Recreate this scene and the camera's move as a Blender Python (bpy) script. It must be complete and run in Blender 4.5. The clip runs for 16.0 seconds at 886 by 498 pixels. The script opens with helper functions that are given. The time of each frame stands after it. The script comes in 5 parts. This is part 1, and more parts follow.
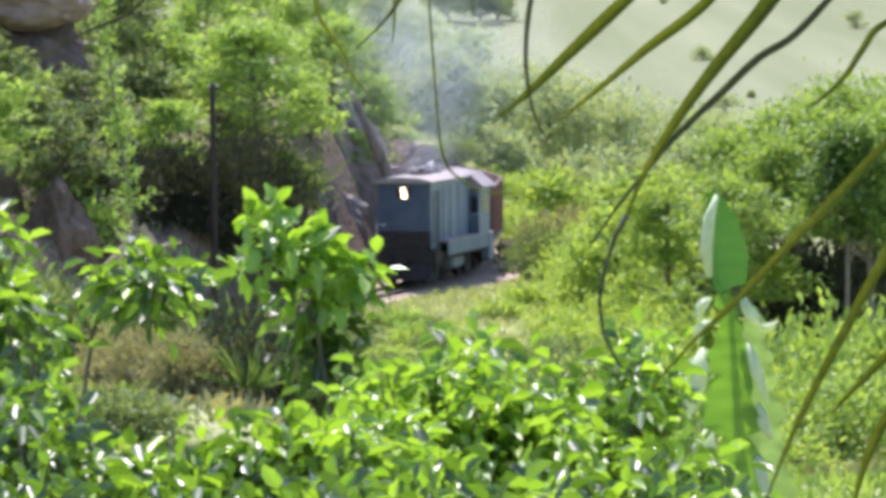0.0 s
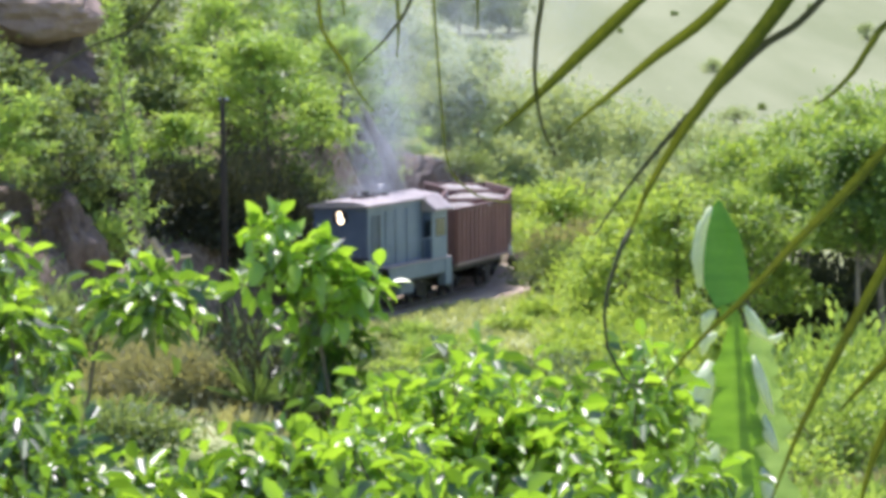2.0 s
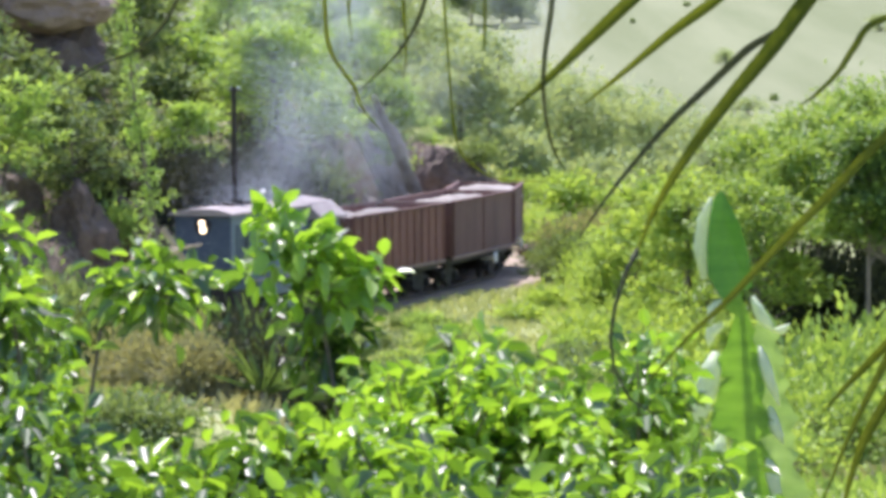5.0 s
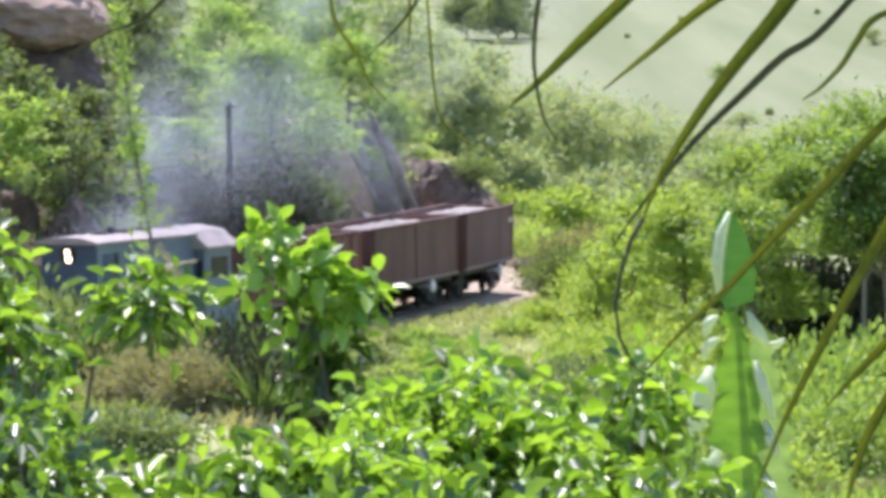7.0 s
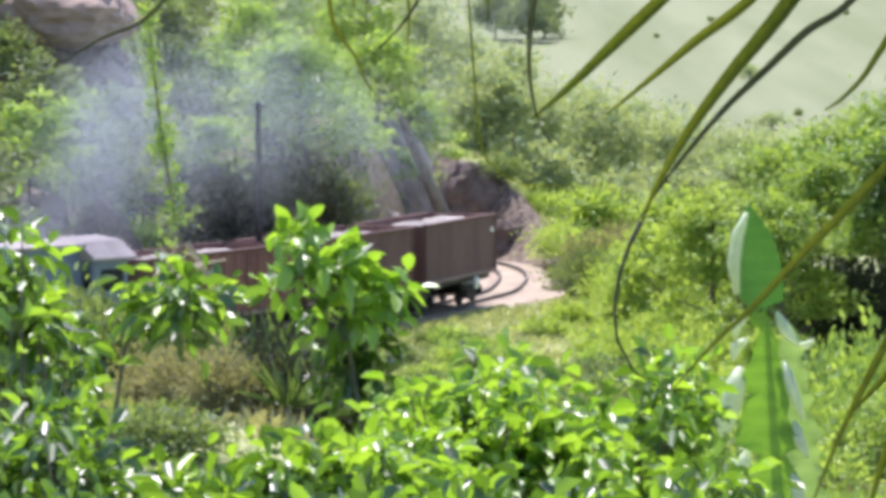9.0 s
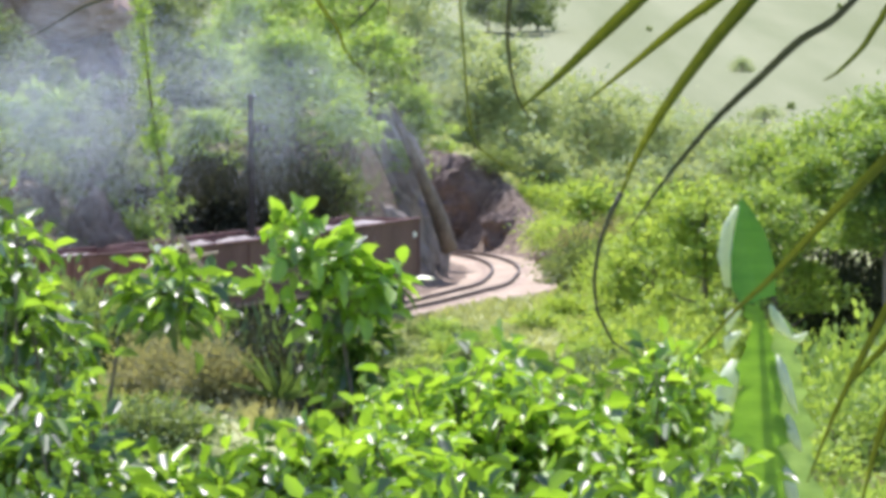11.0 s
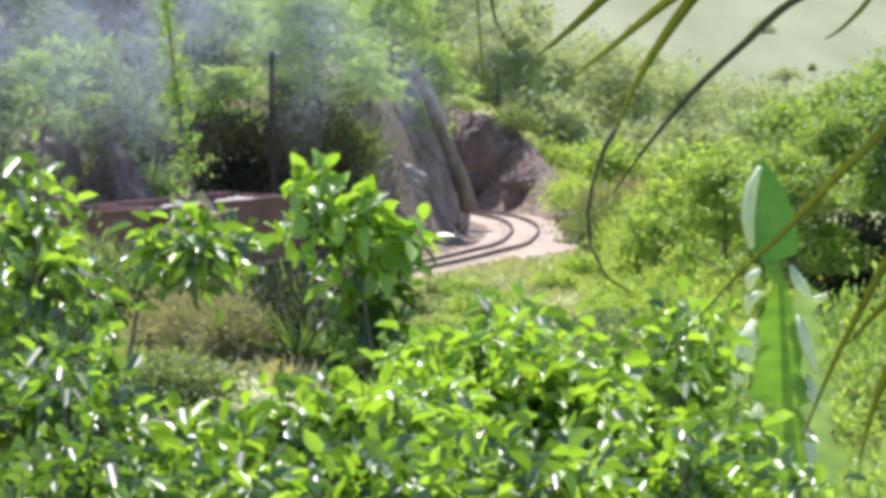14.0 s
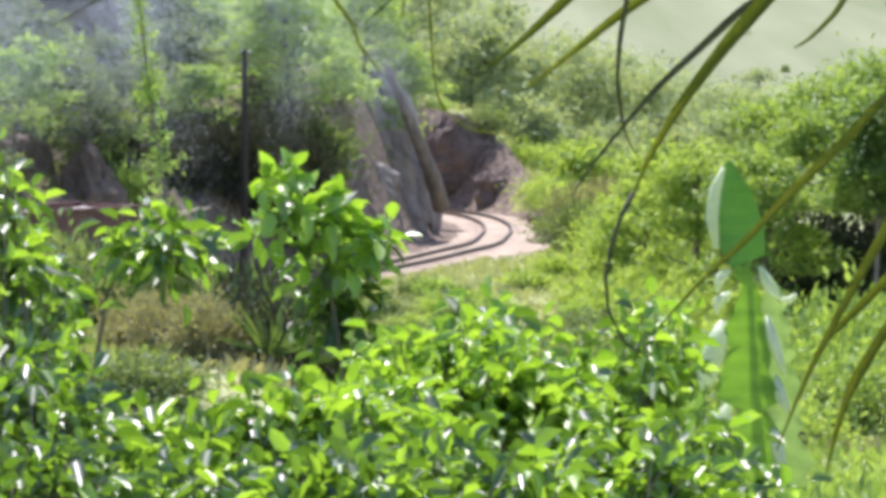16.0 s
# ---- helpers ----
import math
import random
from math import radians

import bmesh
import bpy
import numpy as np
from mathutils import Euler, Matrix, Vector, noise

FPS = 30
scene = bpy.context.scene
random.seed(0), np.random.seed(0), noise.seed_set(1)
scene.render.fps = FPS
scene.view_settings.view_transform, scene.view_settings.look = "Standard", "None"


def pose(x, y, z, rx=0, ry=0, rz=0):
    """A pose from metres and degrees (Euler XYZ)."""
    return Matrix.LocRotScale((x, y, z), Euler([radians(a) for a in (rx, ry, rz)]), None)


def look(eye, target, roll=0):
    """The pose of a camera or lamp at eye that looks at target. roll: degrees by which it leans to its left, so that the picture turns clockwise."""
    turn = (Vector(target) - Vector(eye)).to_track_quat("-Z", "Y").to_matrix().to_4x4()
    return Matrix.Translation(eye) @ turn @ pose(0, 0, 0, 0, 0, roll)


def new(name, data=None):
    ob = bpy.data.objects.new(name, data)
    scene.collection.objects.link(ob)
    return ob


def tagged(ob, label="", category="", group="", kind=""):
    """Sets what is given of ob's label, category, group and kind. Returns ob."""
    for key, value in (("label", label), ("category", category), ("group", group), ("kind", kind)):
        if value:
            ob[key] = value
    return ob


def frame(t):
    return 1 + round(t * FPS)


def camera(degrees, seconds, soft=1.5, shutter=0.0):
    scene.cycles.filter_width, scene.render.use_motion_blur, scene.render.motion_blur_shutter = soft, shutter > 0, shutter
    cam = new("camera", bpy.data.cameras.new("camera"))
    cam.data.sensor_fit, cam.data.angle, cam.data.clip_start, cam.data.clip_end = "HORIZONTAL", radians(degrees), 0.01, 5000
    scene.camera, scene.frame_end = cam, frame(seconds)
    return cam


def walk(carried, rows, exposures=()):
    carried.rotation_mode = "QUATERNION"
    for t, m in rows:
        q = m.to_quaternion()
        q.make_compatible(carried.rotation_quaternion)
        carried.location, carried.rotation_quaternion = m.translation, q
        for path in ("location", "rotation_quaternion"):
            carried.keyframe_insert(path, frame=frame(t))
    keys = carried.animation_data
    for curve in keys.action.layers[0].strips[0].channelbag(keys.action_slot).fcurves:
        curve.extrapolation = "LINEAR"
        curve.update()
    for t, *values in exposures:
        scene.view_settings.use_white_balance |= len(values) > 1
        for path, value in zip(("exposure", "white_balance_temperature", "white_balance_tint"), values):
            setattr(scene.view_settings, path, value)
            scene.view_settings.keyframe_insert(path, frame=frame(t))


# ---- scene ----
SECONDS = 16.0
EYE_HEIGHT = 9.8

cam = camera(11.0, SECONDS, soft=4.5)
# seconds, sideways and height of the eye, the point looked at, lean
PATH = [
    (0, -0.074, 9.800, 1.678, 170.000, 1.313, -0.02),
    (0.5, -0.065, 9.800, 1.800, 170.000, 1.448, 0.00),
    (1, -0.053, 9.800, 0.918, 170.000, 1.341, -0.12),
    (1.5, -0.043, 9.800, 1.473, 170.000, 1.654, -0.14),
    (2, -0.034, 9.800, 1.296, 170.000, 1.788, -0.13),
    (2.5, -0.025, 9.800, 0.979, 170.000, 2.275, -0.26),
    (3, -0.022, 9.800, 0.700, 170.000, 1.480, 0.00),
    (3.5, -0.019, 9.800, 0.397, 170.000, 1.555, -0.32),
    (4, -0.016, 9.800, 0.469, 170.000, 1.364, 0.00),
    (4.2, -0.012, 9.800, 0.900, 170.000, 1.377, 0.04),
    (6.3, 0.009, 9.800, 0.607, 170.000, 1.523, 0.04),
    (6.5, 0.000, 9.800, 0.381, 170.000, 1.632, 0.06),
    (7, 0.006, 9.800, 1.059, 170.000, 1.980, -0.13),
    (7.5, 0.003, 9.800, 0.735, 170.000, 1.931, -0.00),
    (8, 0.003, 9.800, 0.198, 170.000, 2.262, -0.13),
    (8.5, 0.000, 9.800, 0.081, 170.000, 1.841, -0.04),
    (9, 0.000, 9.800, 0.000, 170.000, 1.970, 0.00),
    (9.5, -0.003, 9.800, 0.170, 170.000, 1.842, 0.06),
    (12, -0.016, 9.794, 0.255, 170.000, 1.615, 0.16),
    (12.5, -0.022, 9.791, 0.214, 170.000, 1.348, 0.10),
    (13, -0.028, 9.788, 0.715, 170.000, 0.610, 0.36),
    (13.5, -0.025, 9.784, 0.693, 170.000, 0.265, 0.57),
    (14, -0.016, 9.788, -0.447, 170.000, 0.175, 0.57),
    (14.5, -0.016, 9.784, -0.470, 170.000, 0.317, 0.51),
    (15, -0.006, 9.784, -0.176, 170.000, 0.213, 0.44),
    (15.5, 0.003, 9.788, 0.441, 170.000, 0.255, 0.59),
    (16, 0.006, 9.788, 0.584, 170.000, 0.168, 0.86),
]
walk(cam, [(t, look((x, 0.0, z), (tx, ty, tz), roll)) for t, x, z, tx, ty, tz, roll in PATH],
     exposures=[(0.0, 0.63, 6000, 22), (SECONDS, 0.63, 6000, 22)])

# ---- light ----
SUN_FROM = Vector((-0.10, 0.43, 0.90)).normalized()
world = bpy.data.worlds.new("sky")
scene.world = world
world.use_nodes = True
wn = world.node_tree.nodes
sky = wn.new("ShaderNodeTexSky")
sky.sky_type = "NISHITA"
sky.sun_disc = False
sky.sun_elevation = math.asin(SUN_FROM.z)
sky.sun_rotation = math.atan2(SUN_FROM.x, SUN_FROM.y)
wn["Background"].inputs[1].default_value = 0.15
world.node_tree.links.new(sky.outputs[0], wn["Background"].inputs[0])
sun = new("sun", bpy.data.lights.new("sun", "SUN"))
sun.data.energy, sun.data.angle, sun.data.color = 5.0, radians(0.6), (1.0, 0.95, 0.86)
sun.matrix_world = look(SUN_FROM * 50, (0, 0, 0))


# ---- materials ----
def material(name, dark, light, rough=0.7, metal=0.0, scale=3.0, fine=30.0, bump=0.3, island=0.0,
             through_light=0.0, through_color=None, spec=0.5, stretch=(1, 1, 1), coat=0.0):
    """A surface that varies between two colours at two scales, with fine relief."""
    m = bpy.data.materials.new(name)
    m.use_nodes = True
    n, l = m.node_tree.nodes, m.node_tree.links
    b = n["Principled BSDF"]
    co = n.new("ShaderNodeTexCoord")
    mp = n.new("ShaderNodeMapping")
    mp.inputs["Scale"].default_value = stretch
    l.new(co.outputs["Object"], mp.inputs["Vector"])
    big, small = n.new("ShaderNodeTexNoise"), n.new("ShaderNodeTexNoise")
    big.inputs["Scale"].default_value, small.inputs["Scale"].default_value = scale, fine
    big.inputs["Detail"].default_value, small.inputs["Detail"].default_value = 4, 3
    for t in (big, small):
        l.new(mp.outputs[0], t.inputs["Vector"])
    add = n.new("ShaderNodeMath")
    add.operation = "MULTIPLY_ADD"
    l.new(small.outputs[0], add.inputs[0])
    add.inputs[1].default_value = 0.5
    l.new(big.outputs[0], add.inputs[2])
    src = add.outputs[0]
    if island:
        geo = n.new("ShaderNodeNewGeometry")
        mix = n.new("ShaderNodeMix")
        mix.inputs[0].default_value = island
        l.new(src, mix.inputs[2])
        info, both = n.new("ShaderNodeObjectInfo"), n.new("ShaderNodeMath")
        both.operation = "ADD"
        l.new(geo.outputs["Random Per Island"], both.inputs[0])
        l.new(info.outputs["Random"], both.inputs[1])
        wrap = n.new("ShaderNodeMath")
        wrap.operation = "FRACT"
        l.new(both.outputs[0], wrap.inputs[0])
        l.new(wrap.outputs[0], mix.inputs[3])
        src = mix.outputs[0]
    ramp = n.new("ShaderNodeValToRGB")
    lo, hi = (0.5, 1.0) if not island else (0.15, 0.95)
    ramp.color_ramp.elements[0].position, ramp.color_ramp.elements[1].position = lo, hi
    ramp.color_ramp.elements[0].color = (*dark, 1)
    ramp.color_ramp.elements[1].color = (*light, 1)
    l.new(src, ramp.inputs[0])
    l.new(ramp.outputs[0], b.inputs["Base Color"])
    b.inputs["Roughness"].default_value = rough
    b.inputs["Metallic"].default_value = metal
    b.inputs["Specular IOR Level"].default_value = spec
    b.inputs["Coat Weight"].default_value, b.inputs["Coat Roughness"].default_value = coat, 0.38
    if bump:
        bp = n.new("ShaderNodeBump")
        bp.inputs["Strength"].default_value, bp.inputs["Distance"].default_value = bump, 0.05
        l.new(small.outputs[0], bp.inputs["Height"])
        l.new(bp.outputs[0], b.inputs["Normal"])
    if through_light:
        tr, mx = n.new("ShaderNodeBsdfTranslucent"), n.new("ShaderNodeMixShader")
        mul = n.new("ShaderNodeMix")
        mul.data_type, mul.blend_type = "RGBA", "MULTIPLY"
        mul.inputs[0].default_value = 1.0
        l.new(ramp.outputs[0], mul.inputs[6])
        mul.inputs[7].default_value = (*(through_color or (1.6, 1.5, 0.6)), 1)
        l.new(mul.outputs[2], tr.inputs[0])
        mx.inputs[0].default_value = through_light
        l.new(b.outputs[0], mx.inputs[1])
        l.new(tr.outputs[0], mx.inputs[2])
        l.new(mx.outputs[0], n["Material Output"].inputs[0])
    return m


def glow(name, color, strength):
    m = bpy.data.materials.new(name)
    m.use_nodes = True
    b = m.node_tree.nodes["Principled BSDF"]
    b.inputs["Base Color"].default_value = (*color, 1)
    b.inputs["Emission Color"].default_value = (*color, 1)
    b.inputs["Emission Strength"].default_value = strength
    return m


def ground_material():
    """Grass that turns to bare earth on steep faces and beside the rails, with stains of dry grass."""
    m = bpy.data.materials.new("grass_and_earth")
    m.use_nodes = True
    n, l = m.node_tree.nodes, m.node_tree.links
    b = n["Principled BSDF"]
    b.inputs["Roughness"].default_value = 0.95
    b.inputs["Specular IOR Level"].default_value = 0.1
    geo = n.new("ShaderNodeNewGeometry")
    att = n.new("ShaderNodeAttribute")
    att.attribute_name = "bare"
    n1, n2, n3 = (n.new("ShaderNodeTexNoise") for _ in range(3))
    for t, s in ((n1, 0.07), (n2, 0.6), (n3, 4.0)):
        t.inputs["Scale"].default_value = s
        t.inputs["Detail"].default_value = 6
        l.new(geo.outputs["Position"], t.inputs["Vector"])
    drawn = n.new("ShaderNodeMapping")  # the far pasture is patched in long strips up the slope
    drawn.inputs["Scale"].default_value = (1.0, 0.06, 0.06)
    l.new(geo.outputs["Position"], drawn.inputs["Vector"])
    l.new(drawn.outputs[0], n1.inputs["Vector"])
    grass = n.new("ShaderNodeValToRGB")
    grass.color_ramp.elements[0].position, grass.color_ramp.elements[1].position = 0.38, 0.66
    grass.color_ramp.elements[0].color = (0.245, 0.285, 0.115, 1)
    grass.color_ramp.elements[1].color = (0.455, 0.48, 0.265, 1)
    l.new(n2.outputs[0], grass.inputs[0])
    meadow = n.new("ShaderNodeValToRGB")
    meadow.color_ramp.elements[0].position, meadow.color_ramp.elements[1].position = 0.35, 0.62
    meadow.color_ramp.elements[0].color = (0.18, 0.205, 0.106, 1)
    meadow.color_ramp.elements[1].color = (0.235, 0.256, 0.147, 1)
    l.new(n1.outputs[0], meadow.inputs[0])
    sep = n.new("ShaderNodeSeparateXYZ")
    l.new(geo.outputs["Position"], sep.inputs[0])
    far = n.new("ShaderNodeMapRange")
    far.inputs[1].default_value, far.inputs[2].default_value = 320, 420
    l.new(sep.outputs[1], far.inputs[0])
    mg = n.new("ShaderNodeMix")
    mg.data_type = "RGBA"
    l.new(far.outputs[0], mg.inputs[0])
    l.new(grass.outputs[0], mg.inputs[6])
    l.new(meadow.outputs[0], mg.inputs[7])
    earth = n.new("ShaderNodeValToRGB")
    earth.color_ramp.elements[0].position, earth.color_ramp.elements[1].position = 0.35, 0.65
    earth.color_ramp.elements[0].color = (0.11, 0.085, 0.066, 1)
    earth.color_ramp.elements[1].color = (0.27, 0.215, 0.165, 1)
    l.new(n3.outputs[0], earth.inputs[0])
    mx = n.new("ShaderNodeMix")
    mx.data_type = "RGBA"
    l.new(att.outputs["Fac"], mx.inputs[0])
    l.new(mg.outputs[2], mx.inputs[6])
    l.new(earth.outputs[0], mx.inputs[7])
    l.new(mx.outputs[2], b.inputs["Base Color"])
    bp = n.new("ShaderNodeBump")
    bp.inputs["Strength"].default_value, bp.inputs["Distance"].default_value = 0.7, 0.2
    l.new(n3.outputs[0], bp.inputs["Height"])
    l.new(bp.outputs[0], b.inputs["Normal"])
    return m


GROUND = ground_material()
GRASS = material("grass_blades", (0.275, 0.325, 0.165), (0.455, 0.49, 0.285), 0.7, island=0.7, through_light=0.35, bump=0, spec=0.2)
CITRUS = material("glossy_citrus_leaf", (0.022, 0.056, 0.008), (0.088, 0.172, 0.023), 0.46, island=0.7, through_light=0.34,
                  through_color=(2.8, 2.7, 0.7), coat=0.85, bump=0, spec=1.0)
CITRUS_NEW = material("young_citrus_leaf", (0.14, 0.275, 0.02), (0.29, 0.45, 0.05), 0.46, island=0.7, through_light=0.42,
                      through_color=(1.7, 1.7, 0.7), coat=0.85, bump=0, spec=0.8)
FEATHERY = material("feathery_leaf", (0.165, 0.27, 0.072), (0.42, 0.55, 0.18), 0.55, island=0.6, through_light=0.42,
                    through_color=(1.5, 1.5, 0.6), bump=0, spec=0.3)
OLIVE = material("dull_olive_leaf", (0.055, 0.093, 0.036), (0.26, 0.345, 0.155), 0.6, island=0.6, through_light=0.35, bump=0, spec=0.3)
# near-black leaf whose colour stands for deep shade
SHADE = material("shade_toned_leaf", (0.03, 0.037, 0.024), (0.075, 0.085, 0.052), 0.7, island=0.6, through_light=0.15, bump=0, spec=0.2)
DEEP = material("deep_green_leaf", (0.06, 0.125, 0.032), (0.17, 0.27, 0.07), 0.5, island=0.6, through_light=0.35, bump=0, spec=0.4)
BLADE = material("stiff_blade", (0.055, 0.105, 0.03), (0.16, 0.24, 0.08), 0.4, island=0.7, through_light=0.3, bump=0, spec=0.6)
BROAD = material("broad_green_leaf", (0.112, 0.205, 0.044), (0.335, 0.46, 0.13), 0.5, island=0.6, through_light=0.4, bump=0, spec=0.4)
SHRUB = material("bright_shrub_leaf", (0.185, 0.30, 0.066), (0.41, 0.53, 0.15), 0.55, island=0.6, through_light=0.42, bump=0, spec=0.3)
# distance haze is painted in: leaf colour paled and greyed
FOREST = material("hazed_forest_leaf", (0.25, 0.33, 0.195), (0.41, 0.48, 0.295), 0.7, island=0.4, through_light=0.3, bump=0, spec=0.2)
DRY = material("dry_brush", (0.24, 0.245, 0.14), (0.36, 0.355, 0.22), 0.8, island=0.7, through_light=0.3, bump=0, spec=0.2)
PALM = material("palm_leaflet", (0.03, 0.05, 0.006), (0.105, 0.132, 0.016), 0.6, scale=2.0, fine=60, spec=0.25, through_light=0.42,
                through_color=(1.6, 1.4, 0.5), bump=0.1, stretch=(1, 6, 1))
# one dark tone for the withered tip and for shade painted on leaflets
PALM_DARK = material("withered_and_shaded_palm", (0.02, 0.026, 0.01), (0.055, 0.062, 0.022), 0.6, fine=60, bump=0.1, through_light=0.2)
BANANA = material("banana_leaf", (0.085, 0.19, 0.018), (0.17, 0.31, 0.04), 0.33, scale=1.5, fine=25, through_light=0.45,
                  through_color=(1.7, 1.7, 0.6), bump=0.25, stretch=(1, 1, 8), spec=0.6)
# darker copy of the banana leaf, with shade put into the colour
BANANA_SHADED = material("shaded_banana_blade", (0.025, 0.10, 0.012), (0.06, 0.17, 0.028), 0.35, scale=1.5, fine=25, through_light=0.3,
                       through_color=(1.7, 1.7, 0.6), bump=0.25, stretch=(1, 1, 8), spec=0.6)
BANANA_MILKY = material("milky_banana_leaf", (0.16, 0.27, 0.11), (0.27, 0.40, 0.19), 0.5, scale=1.5, fine=25, through_light=0.4, bump=0.25, stretch=(1, 1, 8))
BANANA_PALE = material("banana_leaf_underside", (0.42, 0.52, 0.36), (0.62, 0.7, 0.55), 0.5, fine=25, through_light=0.3, bump=0.2)
BARK = material("grey_bark", (0.10, 0.085, 0.065), (0.25, 0.22, 0.18), 0.9, fine=18, bump=0.8, stretch=(1, 1, 0.3))
TWIG = material("dry_twig", (0.30, 0.24, 0.17), (0.52, 0.44, 0.33), 0.9, fine=25, bump=0.5)
POLE = material("dark_weathered_timber", (0.022, 0.018, 0.015), (0.055, 0.045, 0.038), 0.9, fine=25, bump=0.5, stretch=(1, 1, 0.15))
ROCK = material("pinkish_boulder", (0.30, 0.21, 0.165), (0.45, 0.335, 0.275), 0.9, scale=1.0, fine=9, bump=0.7)
GREYROCK = material("grey_cut_rock", (0.17, 0.145, 0.125), (0.36, 0.315, 0.28), 0.9, scale=0.8, fine=6, bump=0.9, stretch=(1, 1, 0.35))
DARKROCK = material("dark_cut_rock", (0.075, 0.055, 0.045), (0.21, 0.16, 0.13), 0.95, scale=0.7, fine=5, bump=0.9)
STEEL = material("worn_rail_steel", (0.05, 0.036, 0.028), (0.13, 0.10, 0.08), 0.55, metal=0.5, bump=0.2)
BALLAST = material("pale_sandy_ballast", (0.275, 0.215, 0.155), (0.475, 0.385, 0.285), 0.95, scale=0.9, fine=9, bump=0.8)
# navy paint, deepened by the shade on forward-facing sheets
NAVY = material("shade_deepened_navy_paint", (0.04, 0.063, 0.112), (0.075, 0.108, 0.165), 0.5, scale=1.2, fine=14, bump=0.15)
BLUEGREY = material("sun_bleached_blue_grey_paint", (0.115, 0.155, 0.215), (0.19, 0.24, 0.305), 0.5, scale=1.2, fine=12, bump=0.15, stretch=(1, 1, 0.4))
ROOFPAINT = material("chalky_pale_roof_paint", (0.27, 0.23, 0.225), (0.41, 0.36, 0.35), 0.7, scale=1.5, fine=10, bump=0.2)
BLACK = material("oily_black_underframe", (0.010, 0.009, 0.009), (0.035, 0.030, 0.028), 0.7, fine=20, bump=0.4)
RUST = material("red_brown_wagon_paint", (0.145, 0.056, 0.045), (0.24, 0.105, 0.085), 0.7, scale=1.1, fine=12, bump=0.3, stretch=(1, 1, 0.35))
RUST_DARK = material("dark_brown_wagon_paint", (0.1, 0.046, 0.04), (0.17, 0.085, 0.074), 0.75, scale=1.1, fine=12, bump=0.3, stretch=(1, 1, 0.35))
RUST_SILL = material("dusty_brown_steel", (0.20, 0.13, 0.105), (0.34, 0.25, 0.20), 0.8, fine=14, bump=0.3)
LOAD = material("pale_stone_load", (0.24, 0.215, 0.20), (0.44, 0.405, 0.38), 0.95, scale=1.5, fine=9, bump=0.8)
WHITE = material("white_enamel", (0.72, 0.72, 0.70), (0.86, 0.86, 0.84), 0.4, bump=0)
GLASS = material("dark_cab_glass", (0.012, 0.016, 0.02), (0.02, 0.026, 0.03), 0.25, bump=0, spec=0.4)
LAMP = glow("lit_headlamp", (1.0, 0.80, 0.50), 3.2)
SMOKE = material("thin_blue_smoke", (0.58, 0.64, 0.73), (0.70, 0.75, 0.83), 1.0, bump=0, spec=0.0, through_light=0.5, through_color=(1, 1, 1))
COW = material("dark_hide", (0.05, 0.04, 0.035), (0.12, 0.10, 0.08), 0.9, bump=0)


# ---- building helpers ----
class Shape:
    """Collects vertices and faces for one mesh."""

    def __init__(self):
        self.v, self.f = [], []

    def tube(self, pts, radii, n=6, cap=True):
        pts = [Vector(p) for p in pts]
        start = len(self.v)
        for i, p in enumerate(pts):
            d = (pts[min(i + 1, len(pts) - 1)] - pts[max(i - 1, 0)]).normalized()
            side = d.cross(Vector((0.3, 0.9, 0.2)))
            side = side.normalized() if side.length > 1e-3 else Vector((1, 0, 0))
            other = d.cross(side)
            for k in range(n):
                a = 2 * math.pi * k / n
                self.v.append(tuple(p + (side * math.cos(a) + other * math.sin(a)) * radii[i]))
        for i in range(len(pts) - 1):
            for k in range(n):
                a, b = start + i * n + k, start + i * n + (k + 1) % n
                self.f.append((a, b, b + n, a + n))
        if cap:
            self.f.append(tuple(range(start + n - 1, start - 1, -1)))
            e = start + (len(pts) - 1) * n
            self.f.append(tuple(range(e, e + n)))
        return self

    def box(self, x0, x1, y0, y1, z0, z1, bevel=0.02):
        """A box with chamfered edges."""
        bm = bmesh.new()
        bmesh.ops.create_cube(bm, size=1.0)
        for v in bm.verts:
            v.co = Vector(((x0 + x1) / 2 + v.co.x * (x1 - x0), (y0 + y1) / 2 + v.co.y * (y1 - y0), (z0 + z1) / 2 + v.co.z * (z1 - z0)))
        if bevel:
            bmesh.ops.bevel(bm, geom=bm.edges[:], offset=bevel, segments=1, affect="EDGES")
        return self.take(bm)

    def take(self, bm):
        s = len(self.v)
        bm.verts.ensure_lookup_table()
        self.v += [tuple(v.co) for v in bm.verts]
        self.f += [tuple(s + v.index for v in f.verts) for f in bm.faces]
        bm.free()
        return self

    def prism(self, outline, y0, y1):
        """An outline in x and z, drawn out along y."""
        s, n = len(self.v), len(outline)
        self.v += [(x, y0, z) for x, z in outline] + [(x, y1, z) for x, z in outline]
        self.f += [tuple(range(s, s + n)), tuple(range(s + 2 * n - 1, s + n - 1, -1))]
        self.f += [(s + i, s + n + i, s + n + (i + 1) % n, s + (i + 1) % n) for i in range(n)]
        return self

    def wheel(self, x, y, z, r, w):
        return self.tube([(x, y - w / 2, z), (x, y - w * 0.2, z), (x, y - w * 0.2 + 0.001, z), (x, y + w / 2, z)],
                         [r * 1.08, r * 1.08, r, r], 20)

    def mesh(self, name, mat, smooth=False):
        me = bpy.data.meshes.new(name)
        me.from_pydata(self.v, [], self.f)
        me.materials.append(mat)
        if smooth:
            me.polygons.foreach_set("use_smooth", [True] * len(me.polygons))
        me.update()
        return me


